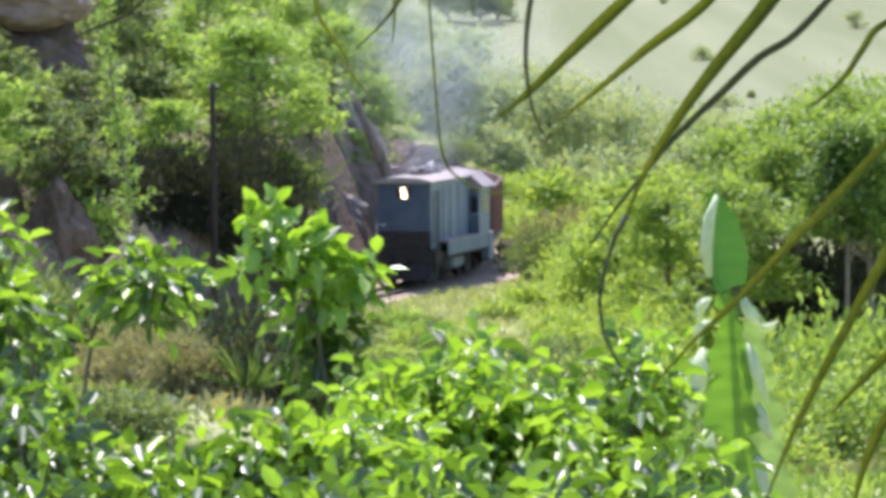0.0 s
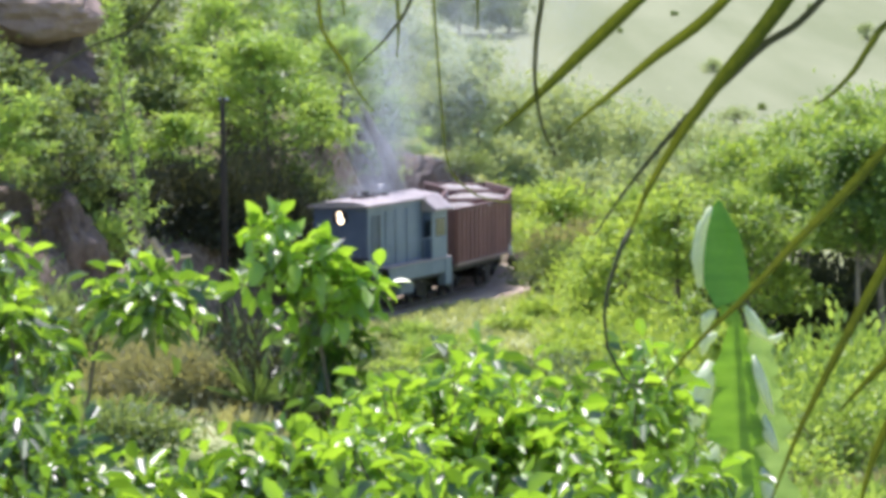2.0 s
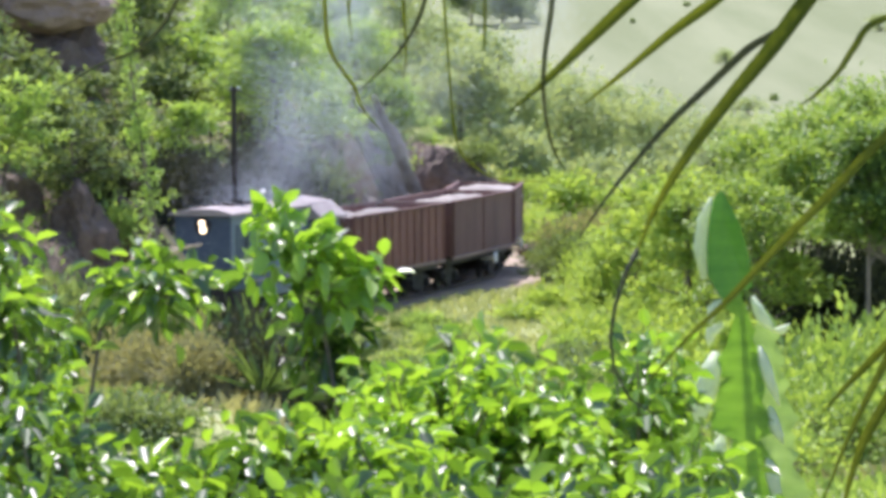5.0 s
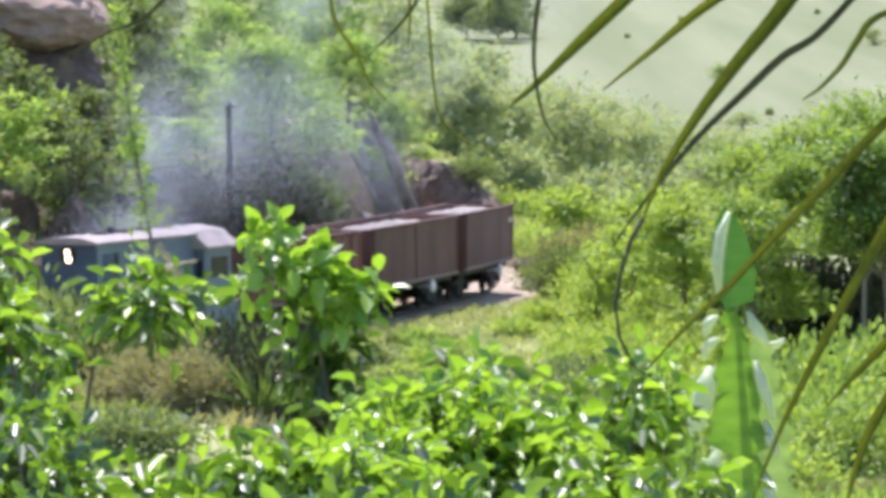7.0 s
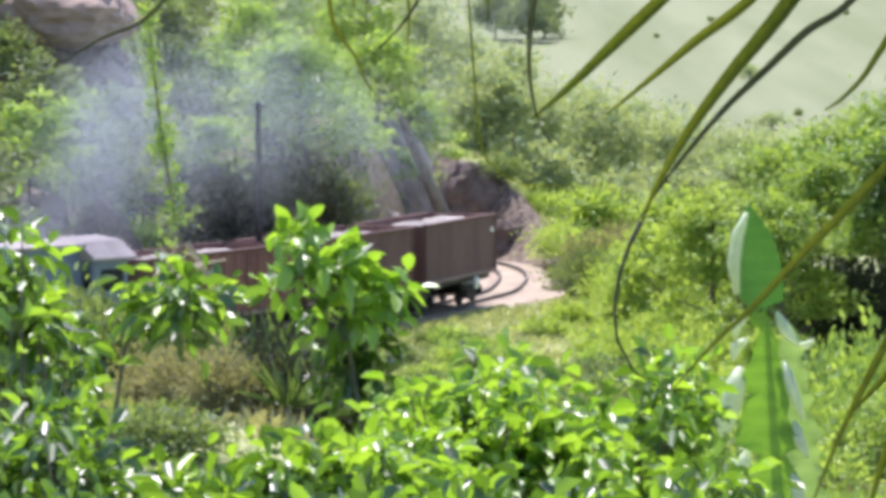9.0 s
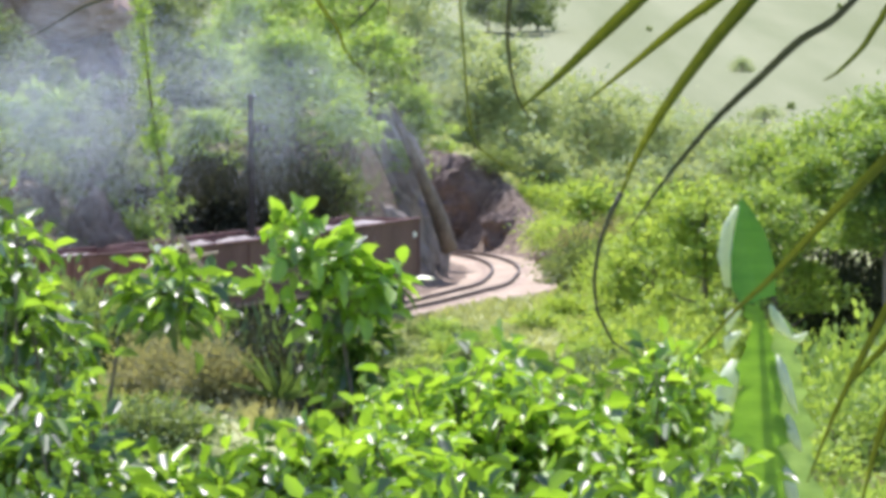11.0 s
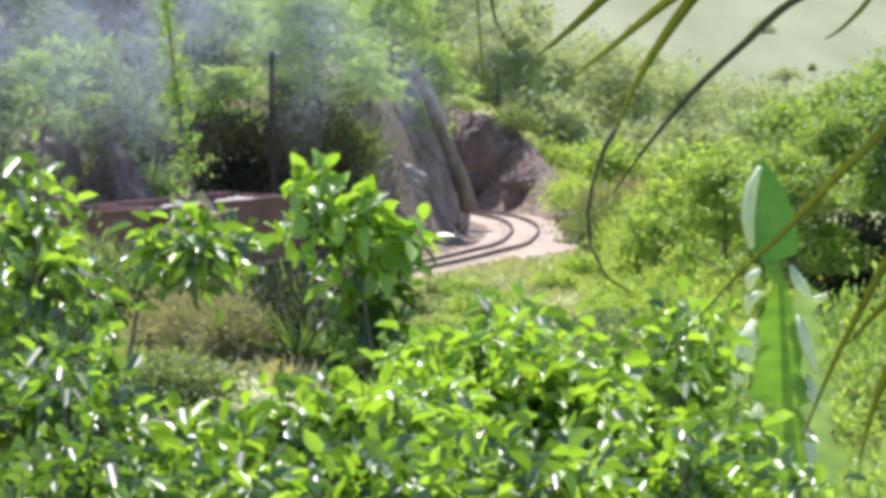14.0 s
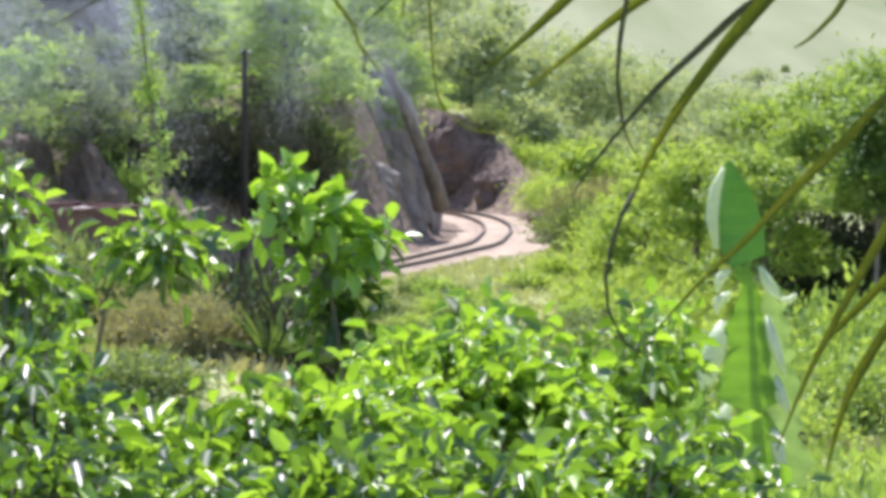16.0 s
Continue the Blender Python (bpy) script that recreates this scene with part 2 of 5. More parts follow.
def part(name, shape, mat, parent, label="", smooth=False):
    """One mesh object under a thing or under a part."""
    data = shape.mesh(name, mat, smooth) if isinstance(shape, Shape) else shape
    ob = new(name, data)
    ob.parent = parent
    if label:
        tagged(ob, label)
    return ob


def thing(name, label, category, group="", kind="", at=None):
    ob = new(name)
    ob.empty_display_size = 0.2
    tagged(ob, label, category, group, kind)
    if at is not None:
        ob.matrix_basis = at
    return ob


def raw_mesh(name, verts, faces, mat, smooth=False):
    """A mesh from arrays whose faces all have as many corners."""
    me = bpy.data.meshes.new(name)
    k = faces.shape[1]
    me.vertices.add(len(verts))
    me.vertices.foreach_set("co", np.ascontiguousarray(verts, dtype=np.float32).ravel())
    me.loops.add(faces.size)
    me.loops.foreach_set("vertex_index", np.ascontiguousarray(faces, dtype=np.int32).ravel())
    me.polygons.add(len(faces))
    me.polygons.foreach_set("loop_start", np.arange(0, faces.size, k, dtype=np.int32))
    me.polygons.foreach_set("loop_total", np.full(len(faces), k, dtype=np.int32))
    if smooth:
        me.polygons.foreach_set("use_smooth", np.ones(len(faces), dtype=bool))
    me.materials.append(mat)
    me.update(calc_edges=True)
    return me


def unit(a):
    return a / np.maximum(np.linalg.norm(a, axis=-1, keepdims=True), 1e-6)


def leaves(name, pts, along, size, mat, rng, width=0.45, fold=0.25, droop=0.0, soft=False):
    """Many folded leaves: each grows from a point along its direction."""
    n = len(pts)
    along = unit(along)
    side = unit(np.cross(along, unit(rng.normal(size=(n, 3)) * 0.5 + [0, 0, 1.0])))
    up = np.cross(side, along)
    s = (size * rng.uniform(0.6, 1.25, n))[:, None]
    w = s * width * 0.5
    base, tip = pts, pts + along * s - np.array([0, 0, 1.0]) * s * droop
    lift = up * w * fold * 2
    l1 = base + along * s * 0.30 + side * w * 0.9 + lift
    l2 = base + along * s * 0.68 + side * w * 0.8 + lift - np.array([0, 0, 1.0]) * s * droop * 0.4
    r1 = base + along * s * 0.30 - side * w * 0.9 + lift
    r2 = base + along * s * 0.68 - side * w * 0.8 + lift - np.array([0, 0, 1.0]) * s * droop * 0.4
    v = np.stack([base, l1, l2, tip, r2, r1], 1).reshape(-1, 3)
    i = np.arange(n)[:, None] * 6
    f = np.concatenate([i + [0, 3, 2, 1], i + [0, 5, 4, 3]], 0)
    return raw_mesh(name, v, f, mat, soft)


def tree(name, label, category, base, height, spread, mat, seed, clumps=26, per=110, leaf=0.22, trunk_r=0.12, flat=0.6,
         low=0.35, group="", crown_scale=1.0, at=None, tuft=(0.22, 0.42)):
    """A tapered trunk with limbs, and a crown of leaf clumps at the limbs' ends."""
    rng = np.random.default_rng(seed)
    root = thing(name, label, category, group, at=at if at is not None else pose(*base))
    wood = Shape()
    lean = rng.normal(size=2) * height * 0.05
    spine = [Vector((lean[0] * u * u, lean[1] * u * u, height * 0.8 * u - 0.3 * (u == 0))) for u in (0, 0.25, 0.5, 0.75, 1.0)]
    wood.tube(spine, [trunk_r * r for r in (1.3, 1.0, 0.8, 0.55, 0.25)], 7)
    pts, dirs = [], []
    for c in range(clumps):
        u = rng.uniform(low, 1.0)
        k = min(int(u * 4), 3)
        start = spine[k].lerp(spine[k + 1], u * 4 - k)
        a = rng.uniform(0, 2 * math.pi)
        reach = spread * crown_scale * math.sqrt(rng.uniform(0.05, 1)) * (1.05 - 0.75 * max(0, (u - 0.5)) / 0.5 * 0.9)
        end = start + Vector((math.cos(a) * reach, math.sin(a) * reach, height * 0.2 * rng.uniform(0.2, 1.0)))
        mid = start.lerp(end, 0.5) + Vector((0, 0, -0.05 * reach))
        wood.tube([start, mid, end], [trunk_r * 0.35, trunk_r * 0.22, trunk_r * 0.08], 5, cap=False)
        r = spread * rng.uniform(*tuft)
        q = rng.normal(size=(per, 3)) * [r, r, r * flat] * 0.62
        pts.append(q + np.array(end))
        dirs.append(q * [1, 1, 0.5] + rng.normal(size=(per, 3)) * r * 0.6)
    part("trunk", wood, BARK, root, smooth=True)
    part("crown", leaves("crown", np.concatenate(pts), np.concatenate(dirs), leaf, mat, rng), mat, root)
    return root


def bush(name, label, base, radius, height, mat, seed, n=2600, leaf=0.14, group="", category="bush", stems=9, ragged=0.35):
    """A low bush: stems from the ground and leaves in uneven lumps."""
    rng = np.random.default_rng(seed)
    root = thing(name, label, category, group, at=pose(*base))
    wood = Shape()
    pts, dirs = [], []
    for k in range(stems):
        a, rr = rng.uniform(0, 2 * math.pi), radius * math.sqrt(rng.uniform(0, 1)) * 0.8
        h = height * rng.uniform(1 - ragged, 1.0) * (1.0 - 0.35 * rr / radius)
        end = Vector((math.cos(a) * rr, math.sin(a) * rr, h * 0.8))
        wood.tube([(0, 0, -0.2), end * 0.5 + Vector((0, 0, 0.1)), end], [0.035, 0.025, 0.01], 5, cap=False)
        m = n // stems
        q = rng.normal(size=(m, 3)) * [radius * 0.33, radius * 0.33, height * 0.24]
        p = q + np.array(end) * [1, 1, 0.85]
        p[:, 2] = np.abs(p[:, 2]) * 0.98 + 0.02
        pts.append(p)
        dirs.append(q + rng.normal(size=(m, 3)) * radius * 0.3 + [0, 0, 0.1 * height])
    tagged(part("stem", wood, BARK, root), kind="stuff")
    part("foliage", leaves("foliage", np.concatenate(pts), np.concatenate(dirs), leaf, mat, rng), mat, root)
    return root


# ---- the railway line in plan ----
KNOTS = np.array([(-30, 213), (-20, 212.5), (-10, 210.5), (-4, 207), (-0.3, 202.5), (1.7, 197.5), (2.6, 192), (2.85, 186),
                  (2.6, 180), (2.1, 174.5), (0.9, 169.5), (-0.72, 164), (-2.84, 158), (-5.43, 151.5), (-8.42, 145), (-12.0, 138.5),
                  (-16.83, 132), (-23.16, 125.5), (-30.5, 119.5), (-39.8, 113.5), (-51.15, 107)], dtype=float)


def curve_through(p, n=12):
    out = []
    for i in range(1, len(p) - 2):
        a, b, c, d = p[i - 1:i + 3]
        for u in np.linspace(0, 1, n, endpoint=False):
            out.append(0.5 * (2 * b + (c - a) * u + (2 * a - 5 * b + 4 * c - d) * u * u + (3 * b - a - 3 * c + d) * u ** 3))
    return np.array(out)


LINE = curve_through(KNOTS)
ALONG = np.concatenate([[0], np.cumsum(np.hypot(*np.diff(LINE, axis=0).T))])


def on_line(s):
    s = np.asarray(s, dtype=float)
    x, y = np.interp(s, ALONG, LINE[:, 0]), np.interp(s, ALONG, LINE[:, 1])
    end = LINE[-1] - LINE[-2]
    end = end / np.hypot(*end)
    over = np.maximum(s - ALONG[-1], 0)
    first = LINE[1] - LINE[0]
    first = first / np.hypot(*first)
    under = np.minimum(s, 0)
    return np.stack([x + end[0] * over + first[0] * under, y + end[1] * over + first[1] * under], -1)


def grade(y):
    """The line falls gently as it comes out of the cutting."""
    return np.interp(y, [110, 138, 145, 150, 157, 163, 171], [-0.44, -0.42, -0.38, -0.30, -0.20, -0.11, 0.0])


# ---- ground ----
def smooth(a):
    a = np.clip(a, 0, 1)
    return a * a * (3 - 2 * a)


def waves(x, y, k):
    return (np.sin(x * k + 1.3) * np.cos(y * k * 0.83 + 0.4) + 0.5 * np.sin(x * k * 2.3 - y * k * 1.7 + 2.0)
            + 0.3 * np.cos(x * k * 4.9 + y * k * 3.7))


def rail_distance(x, y):
    x, y = np.asarray(x, float), np.asarray(y, float)
    d = np.full(x.shape, 1e9)
    for px, py in LINE[::2]:
        d = np.minimum(d, np.hypot(x - px, y - py))
    return d


def ground_height(x, y):
    """Height of the land, and how bare it is."""
    x, y = np.broadcast_arrays(np.asarray(x, float), np.asarray(y, float))
    d = rail_distance(x, y)
    order = np.argsort(LINE[:, 1])
    rail_x = np.interp(y, LINE[order, 1], LINE[order, 0], left=-200.0, right=-200.0)
    inside = (x < rail_x) & (y < 213)
    steep = 6.2 * smooth((d - 2.1) / 3.6) + 0.24 * np.maximum(d - 6, 0)
    gentle = 3.0 * smooth((d - 2.1) / 1.6) + 0.38 * np.maximum(d - 3.7, 0)
    spur = smooth((y - 163) / 9) * smooth((x + 9) / 4)
    rise = steep * spur + gentle * (1 - spur)
    rise = np.minimum(rise, 10.5 + 0.02 * d) * (1 + 0.06 * waves(x, y, 0.5)) + 0.25 * waves(x, y, 1.9) * smooth((d - 2.5) / 3)
    back = np.interp(x, [-40, 0.3, 3.0, 5.2, 9, 30], [6.5, 4.5, 3.2, 0.7, -0.6, -2.5])
    cut = back * smooth((d - 2.0) / 2.4) + 0.2 * waves(x, y, 1.7) * smooth((d - 2.5) / 3)
    right = -0.06 * np.maximum(d - 4, 0) + 0.12 * waves(x, y, 0.7) * smooth((d - 3) / 3)
    right = np.maximum(right, -3.5)
    mix = smooth((y - 184) / 12)
    outside = right * (1 - mix) + cut * mix
    z = np.where(inside, rise, outside)
    z = z + grade(y)
    # the slope on which the viewer stands
    near = np.interp(y, [-80, 0, 20, 50, 60, 80, 100, 118, 140], [9.0, 8.1, 6.9, 4.9, 4.3, 2.4, 0.7, -0.3, 0.0])
    near = near + 0.9 * smooth((-0.4 - x) / 1.2) * smooth((y - 38) / 10) * (1 - smooth((y - 70) / 12))
    w = smooth((y - 100) / 36)
    z = z * w + (near + 0.1 * waves(x, y, 0.4)) * (1 - w)
    # far valley and the meadow hill beyond it
    far = np.interp(y, [225, 300, 480, 700, 1200, 2200, 4200], [2.0, -4.0, -4.5, 3.5, 27.0, 150.0, 420.0])
    far = far + 0.3 * waves(x, y, 0.012) * smooth((y - 400) / 300)
    w = smooth((y - 222) / 30)
    z = z * (1 - w) + far * w
    bare = np.where(inside, 1 - 0.25 * smooth((d - 4) / 4), 0.0)
    edge = 1.2 + 1.4 * smooth((y - 166) / 8)
    bare = np.maximum(bare, 1 - smooth((d - edge) / 1.0))
    bare = np.maximum(bare, mix * (1 - smooth((d - 4.6) / 1.2)) * (y < 225) * (x < 5.2))
    return z, bare * smooth((y - 115) / 10)


def build_ground():
    xs = np.concatenate([[-2500, -1200, -600, -300, -150, -90, -60, -45, -36], np.arange(-30, 22, 0.45),
                         [24, 27, 31, 36, 45, 60, 90, 150, 300, 600, 1200, 2500]])
    ys = np.concatenate([[-80, -40, -20, 0, 10, 20, 30, 38, 42, 46, 50, 55, 60, 65, 70, 75, 80, 85, 90, 95, 100, 106], np.arange(112, 226, 0.6),
                         [228, 231, 236, 243, 252, 265, 280, 300, 330, 370, 420, 480, 560, 650, 760, 900, 1100, 1400, 1800, 2400, 3200, 4400]])
    gx, gy = np.meshgrid(xs, ys)
    z, bare = ground_height(gx, gy)
    v = np.stack([gx, gy, z], -1).reshape(-1, 3)
    h, w = gx.shape
    i = (np.arange(h - 1)[:, None] * w + np.arange(w - 1)).reshape(-1, 1)
    me = raw_mesh("ground", v, i + [0, 1, w + 1, w], GROUND, True)
    layer = me.attributes.new("bare", "FLOAT", "POINT")
    layer.data.foreach_set("value", bare.astype(np.float32).ravel())
    tagged(new("ground", me), "grassy hillside with bare earth railway cutting and far pale meadow", "ground", kind="structure")


build_ground()


def land(x, y):
    return float(ground_height(np.array([x]), np.array([y]))[0][0])


# ---- trackbed and rails ----
def build_track():
    s = np.arange(2, ALONG[-1] - 1, 0.8)
    p = on_line(s)
    t = unit(on_line(s + 0.3) - on_line(s - 0.3))
    nrm = np.stack([-t[:, 1], t[:, 0]], -1)
    rng = np.random.default_rng(3)
    wide = np.interp(s, [20, 32, 53, 61], [0.7, 1.0, 1.0, 0.12])[:, None]
    prof = [(-2.2, -0.25), (-1.5, 0.02), (-0.8, 0.05), (0, 0.06), (0.8, 0.05), (1.7, 0.03), (2.9, -0.02), (3.7, -0.3)]
    v = np.stack([np.concatenate([p + nrm * (np.where(o > 1, 0.9 + (o - 0.9) * np.maximum(wide, 0.25 + 0.0 * wide), o) + rng.normal(size=(len(s), 1)) * 0.1), grade(p[:, 1:]) + z], 1) for o, z in prof], 1)
    w = len(prof)
    i = (np.arange(len(s) - 1)[:, None] * w + np.arange(w - 1)).reshape(-1, 1)
    me = raw_mesh("trackbed", v.reshape(-1, 3), i + [0, 1, w + 1, w], BALLAST, True)
    tagged(new("trackbed", me), "pale sandy trackbed that curves out of a cutting", "trackbed", kind="structure")
    track = thing("railway_track", "narrow-gauge track of two worn dark steel rails on sandy bed", "railway track", kind="structure")
    for off in (-0.535, 0.535):
        section = [(-0.06, 0.05), (-0.02, 0.09), (-0.02, 0.15), (-0.045, 0.17), (-0.045, 0.20), (0.045, 0.20), (0.045, 0.17), (0.02, 0.15), (0.02, 0.09), (0.06, 0.05)]
        k = len(section)
        v = np.stack([np.concatenate([p + nrm * (off + a), grade(p[:, 1:]) + z], 1) for a, z in section], 1)
        i = (np.arange(len(s) - 1)[:, None] * k)
        f = np.concatenate([i + [a, (a + 1) % k, (a + 1) % k + k, a + k] for a in range(k)], 0)
        part("rail", raw_mesh("rail", v.reshape(-1, 3), f, STEEL), STEEL, track)
    sleeper = Shape().box(-0.11, 0.11, -0.95, 0.95, -0.10, 0.052, 0.015).mesh("sleeper", RUST_SILL)
    for q in np.arange(30, 96, 0.66):
        a = on_line(q)
        d = on_line(q + 0.3) - on_line(q - 0.3)
        ob = part("sleeper", sleeper, RUST_SILL, track)
        ob.matrix_basis = pose(a[0], a[1], float(grade(a[1])), 0, 0, math.degrees(math.atan2(d[1], d[0])) + rng.normal() * 1.0)


build_track()

RAIL_TOP = 0.20


# ---- train ----
def bogie(root, x, wheels):
    frame_ = Shape()
    for y in (-0.72, 0.72):
        frame_.prism([(x - 1.15, 0.62), (x - 1.05, 0.34), (x - 0.5, 0.30), (x - 0.35, 0.16), (x + 0.35, 0.16), (x + 0.5, 0.30), (x + 1.05, 0.34),
                      (x + 1.15, 0.62), (x + 0.4, 0.74), (x - 0.4, 0.74)], y - 0.06, y + 0.06)
    frame_.box(x - 0.18, x + 0.18, -0.8, 0.8, 0.42, 0.72)
    for dx in (-0.8, 0.8):
        for y in (-0.82, 0.82):
            frame_.box(x + dx - 0.14, x + dx + 0.14, y - 0.09, y + 0.09, 0.28, 0.56)
    b = part("bogie", frame_, BLACK, root)
    for dx in (-0.8, 0.8):
        ws = Shape()
        ws.wheel(0, -0.56, 0, 0.38, 0.12)
        ws.wheel(0, 0.56, 0, 0.38, 0.12)
        ws.tube([(0, -0.8, 0), (0, 0.8, 0)], [0.07, 0.07], 10)
        ws.box(-0.3, 0.3, 0.61, 0.63, -0.03, 0.03, 0)
        w = part("wheelset", ws, BLACK, b)
        w.matrix_basis = pose(x + dx, 0, 0.39)
        wheels.append((w, x + dx))


def coupler(root, x, sign):
    c = Shape().box(min(x, x + sign * 0.55), max(x, x + sign * 0.55), -0.1, 0.1, 0.72, 0.92)
    c.box(x + sign * 0.5 - 0.1, x + sign * 0.5 + 0.1, -0.17, 0.17, 0.66, 0.98)
    part("coupler", c, BLACK, root)


def locomotive(wheels):
    root = thing("diesel_locomotive", "faded blue-grey diesel locomotive with pale roof and lit headlamp", "locomotive")
    under = Shape().box(-4.1, 4.1, -1.15, 1.15, 0.85, 1.25).box(3.9, 4.15, -1.25, 1.25, 0.45, 1.30).box(-4.15, -3.9, -1.25, 1.25, 0.45, 1.30)
    part("underframe", under, BLACK, root, "oily black underframe with buffer beams")
    pilot = Shape().prism([(4.0, 0.20), (4.45, 0.20), (4.3, 0.75), (4.0, 0.75)], -1.1, 1.1)
    part("pilot", pilot, BLACK, root)
    hood = Shape().box(-2.0, 4.0, -0.98, 0.98, 1.25, 3.72, 0.05)
    h = part("hood", hood, BLUEGREY, root, "sun-bleached blue-grey hood")
    part("nose_panel", Shape().box(4.0, 4.06, -0.99, 0.99, 1.95, 3.66, 0.02), NAVY, h, "dark navy nose panel")
    part("lower_nose", Shape().box(4.0, 4.07, -1.02, 1.02, 1.28, 1.95, 0.02), BLACK, h, "black lower nose")
    part("grab_rail", Shape().tube([(4.3, -0.95, 1.2), (4.3, -0.95, 2.2), (4.3, -0.6, 2.2)], [0.02, 0.02, 0.02], 6), WHITE, h)
    for x, m in ((3.2, NAVY), (2.9, BLACK), (1.6, BLUEGREY), (0.5, BLUEGREY), (-0.7, BLUEGREY)):
        w = 0.28 if m is BLACK else 0.95
        for y in (-1, 1):
            part("hood_door", Shape().box(x - w / 2, x + w / 2, min(y * 0.975, y * 1.005), max(y * 0.975, y * 1.005), 1.5, 3.4, 0.01), m, h)
            if m is BLUEGREY:
                part("louvre", Shape().box(x + w / 2 + 0.03, x + w / 2 + 0.07, min(y * 0.97, y * 1.02), max(y * 0.97, y * 1.02), 1.45, 3.5, 0.008), BLUEGREY, h)
    roof = Shape()
    outline = [(-1.12, 3.70), (-1.12, 3.78), (-0.6, 3.90), (0, 3.93), (0.6, 3.90), (1.12, 3.78), (1.12, 3.70)]
    s = len(roof.v)
    for x in (-2.0, 4.25):
        roof.v += [(x, y, z) for y, z in outline]
    k = len(outline)
    roof.f += [(i, i + 1, k + i + 1, k + i) for i in range(k - 1)] + [tuple(range(k - 1, -1, -1)), tuple(range(k, 2 * k)), (0, k, 2 * k - 1, k - 1)]
    part("hood_roof", roof, ROOFPAINT, root, "chalky pale roof sheet")
    for x, r in ((2.2, 0.26), (1.0, 0.30), (-0.3, 0.30)):
        part("roof_fan", Shape().tube([(x, 0, 3.85), (x, 0, 4.02), (x, 0, 4.04)], [r, r, r * 0.8], 16), BLACK, root)
    part("exhaust_stack", Shape().tube([(1.7, 0.1, 3.85), (1.7, 0.1, 4.14)], [0.16, 0.14], 12), BLACK, root)
    part("horn", Shape().tube([(-1.2, -0.3, 3.9), (-1.2, -0.3, 4.16), (-1.2, -0.3, 4.24), (-1.2, -0.3, 4.30)], [0.03, 0.03, 0.13, 0.05], 10), WHITE, root, "small white roof horn")
    # cab with eaves that slope down on both sides
    cab = Shape().box(-3.75, -2.0, -1.36, 1.36, 1.25, 3.35, 0.04)
    c = part("cab", cab, BLUEGREY, root)
    front = Shape().box(-2.0, -1.96, -1.34, 1.34, 1.28, 3.32, 0.01)
    # shade on this face is put into its darker paint
    part("cab_front", front, NAVY, c, "cab front beside the hood, shade in its navy colour")
    for y in (-1.2, 1.2):
        part("cab_window", Shape().box(-1.962, -1.945, y - 0.13, y + 0.13, 2.35, 2.95, 0.005), GLASS, c)
    for y in (-1, 1):
        part("cab_window", Shape().box(-3.5, -2.4, min(y * 1.355, y * 1.37), max(y * 1.355, y * 1.37), 2.35, 3.0, 0.005), GLASS, c)
    out = [(-1.55, 3.28), (-1.55, 3.36), (-0.95, 3.84), (0, 3.98), (0.95, 3.84), (1.55, 3.36), (1.55, 3.28)]
    cr = Shape()
    for x in (-3.95, -1.85):
        cr.v += [(x, y, z) for y, z in out]
    cr.f += [(i, i + 1, k + i + 1, k + i) for i in range(k - 1)] + [tuple(range(k - 1, -1, -1)), tuple(range(k, 2 * k)), (0, k, 2 * k - 1, k - 1)]
    part("cab_roof", cr, ROOFPAINT, root, "pale sloping cab roof")
    for y in (-1, 1):
        part("walkway", Shape().box(-4.1, 3.0, min(y * 0.98, y * 1.42), max(y * 0.98, y * 1.42), 1.52, 1.58, 0.01), ROOFPAINT, root, "dusty pale walkway")
        part("side_sill", Shape().box(-4.1, 2.8, min(y * 1.32, y * 1.38), max(y * 1.32, y * 1.38), 1.02, 1.52, 0.01), BLUEGREY, root)
        rail_ = Shape()
        rail_.tube([(-1.9, y * 1.38, 2.35), (2.9, y * 1.38, 2.35)], [0.018, 0.018], 6)
        for x in (-1.0, 0.9, 2.8):
            rail_.tube([(x, y * 1.38, 1.55), (x, y * 1.38, 2.35)], [0.016, 0.016], 6)
        part("handrail", rail_, BLUEGREY, root)
        part("step_well", Shape().box(-4.1, -3.4, min(y * 1.1, y * 1.42), max(y * 1.1, y * 1.42), 0.55, 1.5, 0.02), BLUEGREY, root)
    part("fuel_tank", Shape().box(-0.9, 0.7, -1.05, 1.05, 0.42, 0.9, 0.08), BLUEGREY, root)
    part("headlamp_housing", Shape().tube([(4.0, 0, 3.36), (4.14, 0, 3.36)], [0.30, 0.28], 18), BLACK, root)
    lamp = Shape().tube([(4.13, 0, 3.46), (4.17, 0, 3.46)], [0.095, 0.085], 14)
    lamp.tube([(4.13, 0.04, 3.25), (4.17, 0.04, 3.25)], [0.11, 0.10], 14)
    part("headlamp", lamp, LAMP, root, "glowing twin headlamp")
    bogie(root, 2.5, wheels)
    bogie(root, -2.5, wheels)
    coupler(root, 4.1, 1)
    coupler(root, -4.1, -1)
    return root


